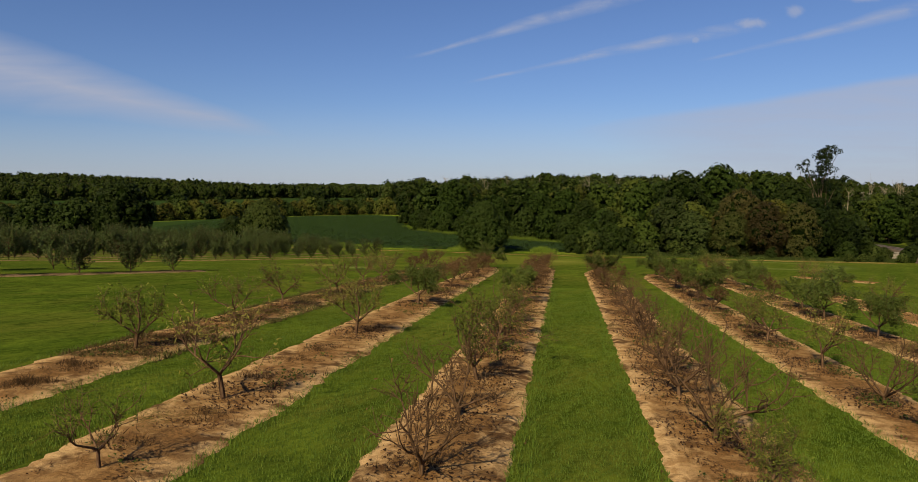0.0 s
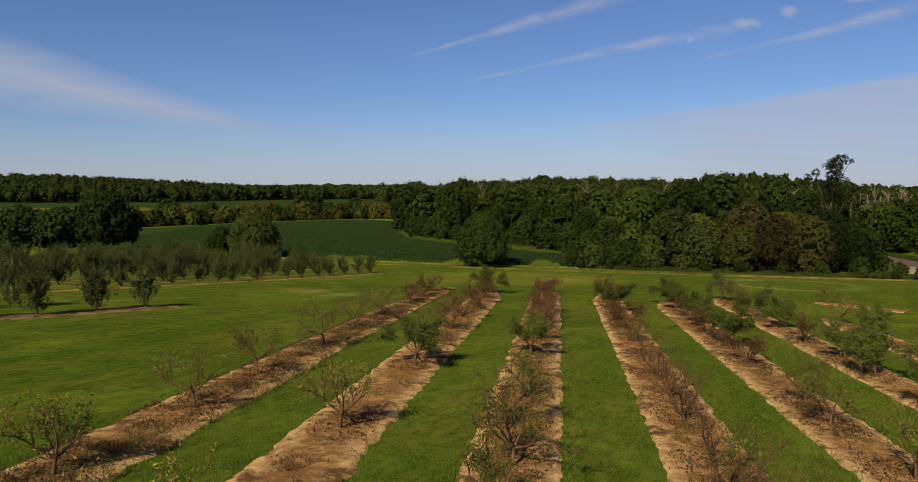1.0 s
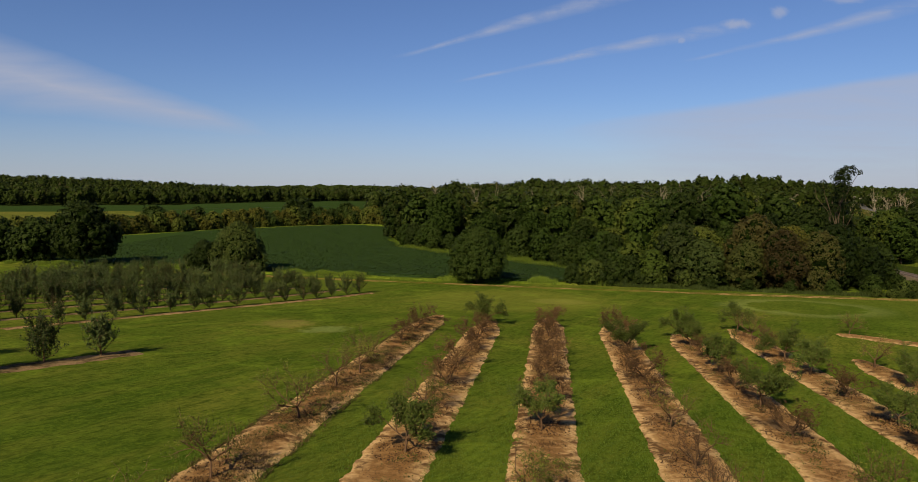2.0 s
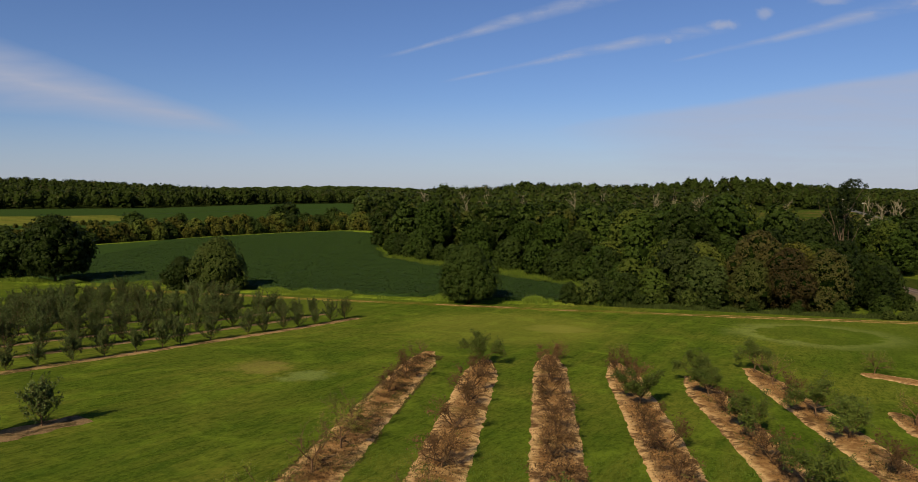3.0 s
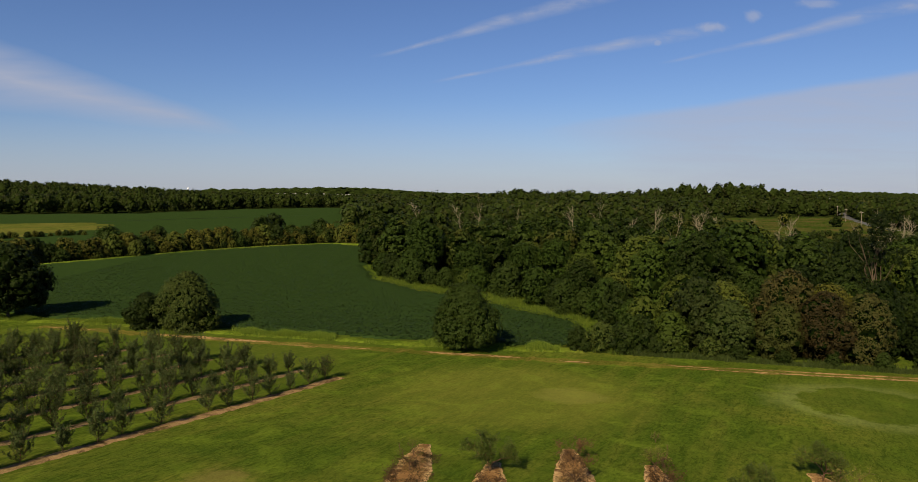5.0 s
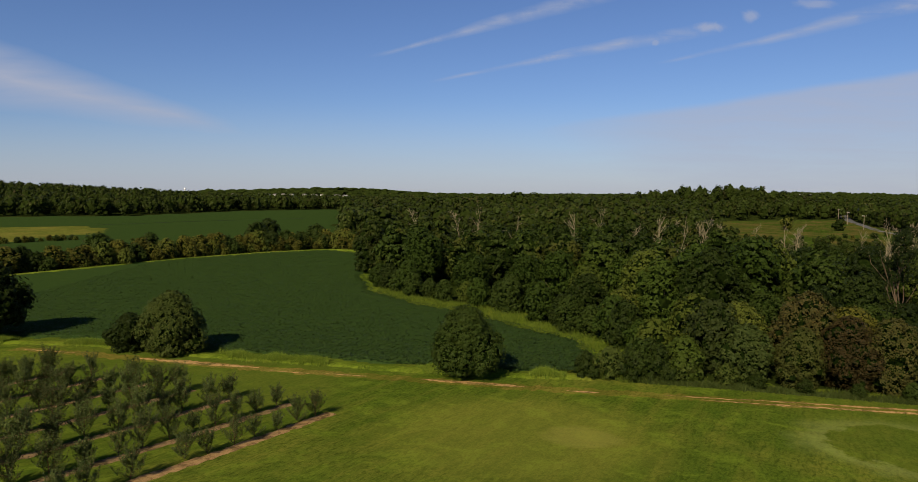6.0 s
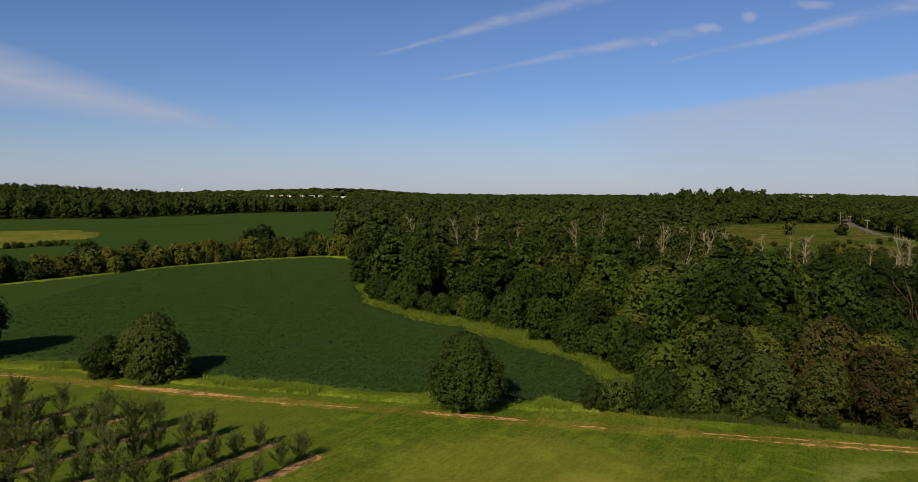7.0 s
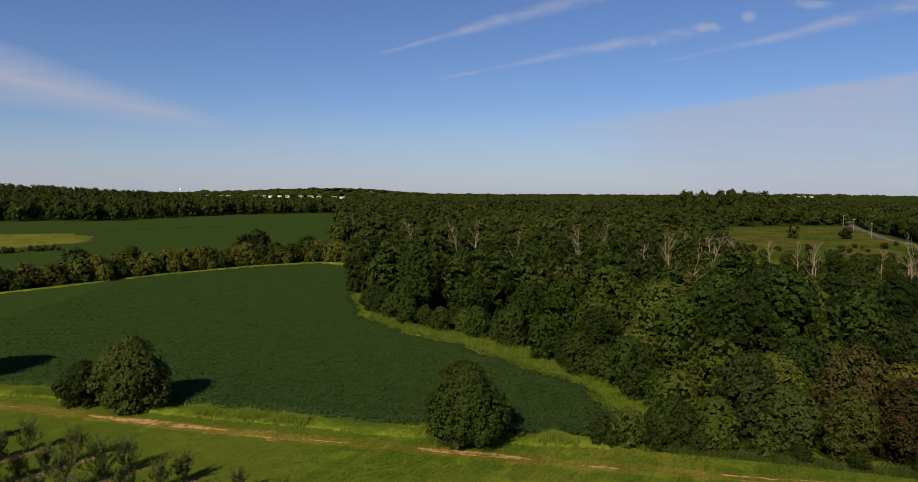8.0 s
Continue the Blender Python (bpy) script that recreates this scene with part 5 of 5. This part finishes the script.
def pole():
    top = empty("utility_pole")
    bm = bmesh.new()
    bmesh.ops.create_cone(bm, cap_ends=True, segments=10, radius1=0.19, radius2=0.13, depth=11, matrix=Matrix.Translation((0, 0, 5.0)))
    part("post", bm, M_POLE, top)
    bm = bmesh.new()
    box(bm, (-1.3, -0.07, 9.5), (1.3, 0.07, 9.68), 0.02)
    part("crossarm", bm, M_POLE, top)
    for x in (-1.15, -0.4, 0.4, 1.15):
        bm = bmesh.new()
        bmesh.ops.create_cone(bm, cap_ends=True, segments=8, radius1=0.07, radius2=0.04, depth=0.22, matrix=Matrix.Translation((x, 0, 9.79)))
        part("insulator", bm, M_WHITE, top)
    return top


first = pole()
for x, y in [(296, 470), (325, 532), (356, 592), (386, 650)]:
    tagged(copy_thing(first, pose(x, y, float(land(x, y)), 0, 0, -25)), "wooden utility pole with a crossarm by the road", "utility pole", "poles along the road")
retire([first])


# ---- bleached dead trees ----
def snag(seed, height):
    r = np.random.RandomState(seed)
    top = empty("dead_tree")
    paths = []
    main, rad, d = limb(r, (0, 0, -0.2), (r.normal(0, 0.06), r.normal(0, 0.06), 1), height, 0.15, 0.035, 8, 0.07)
    paths.append((main, rad))
    for i in range(15):
        j = r.randint(3, 8)
        p, q, d2 = limb(r, main[j], (r.normal(0, 0.5), r.normal(0, 0.5), 0.9), height * r.uniform(0.12, 0.28), 0.05, 0.018, 5, 0.14, 0.05)
        paths.append((p, q))
        for k in range(3):
            p2, q2, _ = limb(r, p[r.randint(2, 5)], d2 + r.normal(0, 0.6, 3), height * r.uniform(0.08, 0.16), 0.025, 0.012, 3, 0.15)
            paths.append((p2, q2))
    v, f = tubes(paths, 5)
    mesh_object("trunk", v, f, M_SNAG, top, smooth=True)
    return top


SNAGS = [snag(131 + i, 14.0) for i in range(4)]
r = np.random.RandomState(29)
for x, y, s in DEAD:
    plant(SNAGS, r, x, y, s, label="bleached bare dead tree standing in the wood", group="dead trees of the wood")
retire(SNAGS)

# ---- railway at the wood's edge ----
RAIL = [(64.0, 84.0), (71.0, 98.0), (76.0, 111.0), (80.5, 122.5), (84.5, 136.0), (90.5, 152.0), (101.0, 178.0), (112.0, 205.0)]
bed = ribbon("railway_bed", RAIL, 2.6, M_BALLAST, 0.8, 9, 0.9, 0.15, 800, 0.25)
tagged(bed, "pale stone ballast bed of a railway embankment", "railway", kind="structure")
RP = np.array(RAIL)
RS = np.r_[0, np.cumsum(np.hypot(*np.diff(RP, axis=0).T))]


def on_rail(s):
    x, y = np.interp(s, RS, RP[:, 0]), np.interp(s, RS, RP[:, 1])
    x2, y2 = np.interp(s + 0.8, RS, RP[:, 0]), np.interp(s + 0.8, RS, RP[:, 1])
    return x, y, math.atan2(y2 - y, x2 - x)


railway = empty("railway_track")
for side in (-0.75, 0.75):
    pts = []
    for s in np.arange(1, RS[-1] - 2, 2.0):
        x, y, a = on_rail(s)
        pts.append((x - math.sin(a) * side, y + math.cos(a) * side, float(land(x, y)) + 1.33))
    v, f = tubes([(np.array(pts), np.full(len(pts), 0.09))], 4)
    mesh_object("rail", v, f, M_STEEL, railway)
bm = bmesh.new()
box(bm, (-0.13, -1.3, -0.1), (0.13, 1.3, 0.1), 0.015)
tie_mesh = bpy.data.meshes.new("sleeper")
bm.to_mesh(tie_mesh)
bm.free()
tie_mesh.materials.append(M_TIE)
for s in np.arange(10, 80, 0.75):
    x, y, a = on_rail(s)
    ob = new("sleeper", tie_mesh)
    ob.parent = railway
    ob.matrix_basis = pose(x, y, float(land(x, y)) + 1.17, 0, 0, math.degrees(a))
tagged(railway, "rusty railway track on dark wooden sleepers", "railway track")
block = empty("abutment", pose(73.0, 112.0, float(land(73.0, 112.0)), 0, 0, -20))
block.scale = (0.7, 0.7, 0.7)
bm = bmesh.new()
box(bm, (-1.1, -0.8, -0.3), (1.1, 0.8, 1.5), 0.06)
part("body", bm, M_CONC, block)
bm = bmesh.new()
box(bm, (-1.25, -0.95, 1.5), (1.25, 0.95, 1.75), 0.04)
part("cap", bm, M_CONC, block)
tagged(block, "weathered concrete block beside the railway", "abutment")

# ---- grass and weeds ----
r = np.random.RandomState(5)
n = 300000
x, y = r.uniform(-30, 34, n), 9 + 42 * r.uniform(0, 1, n) ** 1.6
off = np.abs((x - SLOPE * y + 2.45 + 2.95) % 5.9 - 2.95)
keep = (off > 1.38) & (np.abs(x) < 0.72 * y + 4) & (x > ROWS_X[0] + SLOPE * y - 2.0) & (y > 8.8 + 2.5 * np.abs(noise2(x, y, 1.5, 51)))
tall_edge = np.where(off < 1.9, 1.9, 1.0)
blades("grass", x[keep], y[keep], (0.060 * tall_edge)[keep], 0.017, M_BLADE, "green mown grass between the orchard rows", 2, 0.8, 1)
n = 65000
k = np.array([0, 0, 0, 1, 2, 3, 4, 5, 6])[r.randint(0, 9, n)]
y = 8 + 70 * r.uniform(0, 1, n) ** 1.3
side = r.normal(0, 0.55, n)
x = np.array(ROWS_X)[k] + SLOPE * y + side
clump = noise2(x, y, 4.0, 9) + 0.5 * noise2(x, y, 1.3, 10)
keep = (clump > -0.05) & (y < np.array(ROW_END)[k] - 1) & (np.abs(x) < 0.72 * y + 4)
blades("dry_weeds", x[keep], y[keep], 0.20 * np.clip(clump[keep] + 0.3, 0.3, 1.6), 0.028, M_WEED, "dead brown weeds under the orchard rows", 3, 1.2, 2)
n = 30000
s = r.uniform(0, 1, n)
line = np.array([(-95, 154), (-68, 144), (-52, 141.5), (-34, 134), (-14, 128.3), (0, 124.3), (10, 122.5), (21, 121)])
ls = np.r_[0, np.cumsum(np.hypot(*np.diff(line, axis=0).T))]
x, y = np.interp(s * ls[-1], ls, line[:, 0]) + r.normal(0, 0.8, n), np.interp(s * ls[-1], ls, line[:, 1]) + r.normal(0, 0.8, n)
keep = noise2(x, y, 14, 6) > -0.05
x, y = x[keep], y[keep]
blades("tall_grass", x, y, 0.66 * np.clip(1.0 + 0.6 * noise2(x, y, 9, 3) + 0.3 * noise2(x, y, 2, 4), 0.3, 2), 0.05, M_TALL, "tall pale green grass before the bean field", 4, 0.6, 3)
n = 7000
u = r.uniform(0, 1, n)
line = np.array([(21, 120.8), (28, 117.4), (37, 114.6), (46, 111.2), (55, 107.6), (63, 104.6), (76, 99.5), (90, 95)])
ls = np.r_[0, np.cumsum(np.hypot(*np.diff(line, axis=0).T))]
x, y = np.interp(u * ls[-1], ls, line[:, 0]) + r.normal(0, 0.5, n), np.interp(u * ls[-1], ls, line[:, 1]) + np.abs(r.normal(0, 1.2, n))
blades("tall_grass", x, y, 0.45 * (1 + 0.7 * noise2(x, y, 6, 8)), 0.12, M_WILLOW, "rank grass at the foot of the wood", 3, 0.7, 6)
x, y = r.uniform(-16, 38, 60000), r.uniform(114, 218, 60000)
k = inside(x, y, MARGIN)
blades("tall_grass", x[k], y[k], 0.75 * (1 + 0.5 * noise2(x[k], y[k], 8, 3) + 0.4 * noise2(x[k], y[k], 2.5, 4)), 0.06, M_TALL, "tall bright green grass along the wood", 3, 0.6, 4)

# leaf litter and low green weeds on the strips, and the beans' topmost leaves
def lying(name, x, y, lift, size, material, label, category, seed, tilt=0.5):
    q = np.random.RandomState(seed)
    at = np.stack([x, y, land(x, y) + lift], -1)
    v, f = cards(q, at, np.tile([0, 0, 1.0], (len(x), 1)), size, 1.4, tilt, True)
    return tagged(mesh_object(name, v, f, material), label, category, kind="stuff")


n = 110000
k = r.randint(0, 7, n)
y = 8 + 52 * r.uniform(0, 1, n) ** 1.4
side = np.clip(r.normal(0, 0.6, n), -1.5, 1.5)
x = np.array(ROWS_X)[k] + SLOPE * y + side
clump = noise2(x, y, 3.0, 19) + 0.7 * noise2(x, y, 0.9, 20) - 0.5 * np.abs(side)
keep = (clump > 0.18) & (y < np.array(ROW_END)[k] - 1) & (np.abs(x) < 0.72 * y + 4)
M_LITTER = leaf_material("leaf_litter", (0.060, 0.031, 0.013), (0.150, 0.078, 0.030))
lying("leaf_litter", x[keep], y[keep], 0.075 + r.uniform(0, 0.03, keep.sum()), 0.042, M_LITTER, "dead brown leaves scattered on the sandy soil", "litter", 71)
n = 40000
y = 8 + 70 * r.uniform(0, 1, n) ** 1.2
side = np.clip(r.normal(0.0, 0.8, n), -1.5, 1.6)
x = ROWS_X[0] + SLOPE * y + side
keep = (noise2(x, y, 4.0, 41) + 0.5 * noise2(x, y, 1.2, 42) > -0.10) & (y < 77) & (y > 20)
M_ROUGH = leaf_material("dark_weeds", (0.042, 0.033, 0.011), (0.105, 0.084, 0.027))
blades("dry_weeds", x[keep], y[keep], 0.13, 0.040, M_ROUGH, "dark withered weeds covering an orchard row", 3, 1.3, 12)
lx, ly = [], []
for k, text in PEACH:
    for word in text.split():
        yy = float(word[:-1])
        m_ = 460 if yy < 50 else 120
        u, a = r.uniform(0, 1, m_) ** 0.6 * 1.35, r.uniform(0, 6.28, m_)
        lx.append(row_x(k, yy) + u * np.cos(a) * 0.9)
        ly.append(yy + u * np.sin(a) * 1.2 + 0.3)
lx, ly = np.concatenate(lx), np.concatenate(ly)
M_DARK = leaf_material("rotten_litter", (0.034, 0.018, 0.009), (0.095, 0.048, 0.021))
lying("leaf_litter", lx, ly, 0.075 + r.uniform(0, 0.05, len(lx)), 0.055, M_DARK, "dark rotting leaves round the peach trunks", "litter", 74)
M_GREENS = leaf_material("weed_leaves", (0.024, 0.036, 0.006), (0.065, 0.080, 0.013))
n = 60000
k = np.array([0, 0, 1, 3, 4, 4, 5, 6])[r.randint(0, 8, n)]
y = 9 + 58 * r.uniform(0, 1, n) ** 1.3
side = np.clip(r.normal(0.2, 0.6, n), -1.4, 1.4)
x = np.array(ROWS_X)[k] + SLOPE * y + side
clump = noise2(x, y, 5.0, 29) + 0.5 * noise2(x, y, 1.6, 30)
keep = (clump > 0.42) & (y < np.array(ROW_END)[k] - 1) & (np.abs(x) < 0.72 * y + 4)
lying("green_weeds", x[keep], y[keep], 0.08 + r.uniform(0, 0.22, keep.sum()) * np.clip(clump[keep], 0.3, 1), 0.050, M_GREENS, "low dark green weeds on the soil strips", "weeds", 72, 0.9)
x, y = r.uniform(-95, 28, 130000), 122 + 190 * r.uniform(0, 1, 130000) ** 2.0
keep = inside(x, y, FIELD) & (x > -0.75 * (y - 20))
M_BEAN = leaf_material("bean_leaf_tops", (0.024, 0.045, 0.010), (0.034, 0.058, 0.013))
lying("bean_leaves", x[keep], y[keep], 0.58 + r.uniform(0, 0.12, keep.sum()), 0.22, M_BEAN, "dark green leaves of the bean crop", "crop", 73, 0.35)
n = 45000
x, y = r.uniform(-60, 62, n), 48 + 84 * r.uniform(0, 1, n) ** 1.2
off = np.abs((x - SLOPE * y + 2.45 + 2.95) % 5.9 - 2.95)
rows = (off < 1.6) & (y < 80) & (x > -5) & (x < 34)
keep = ~rows & (np.abs(x) < 0.75 * y) & (y < 138 - 0.28 * (x + 64))
blades("grass", x[keep], y[keep], 0.06, 0.03, M_BLADE, "green mown grass of the open lawn", 1, 0.9, 9)
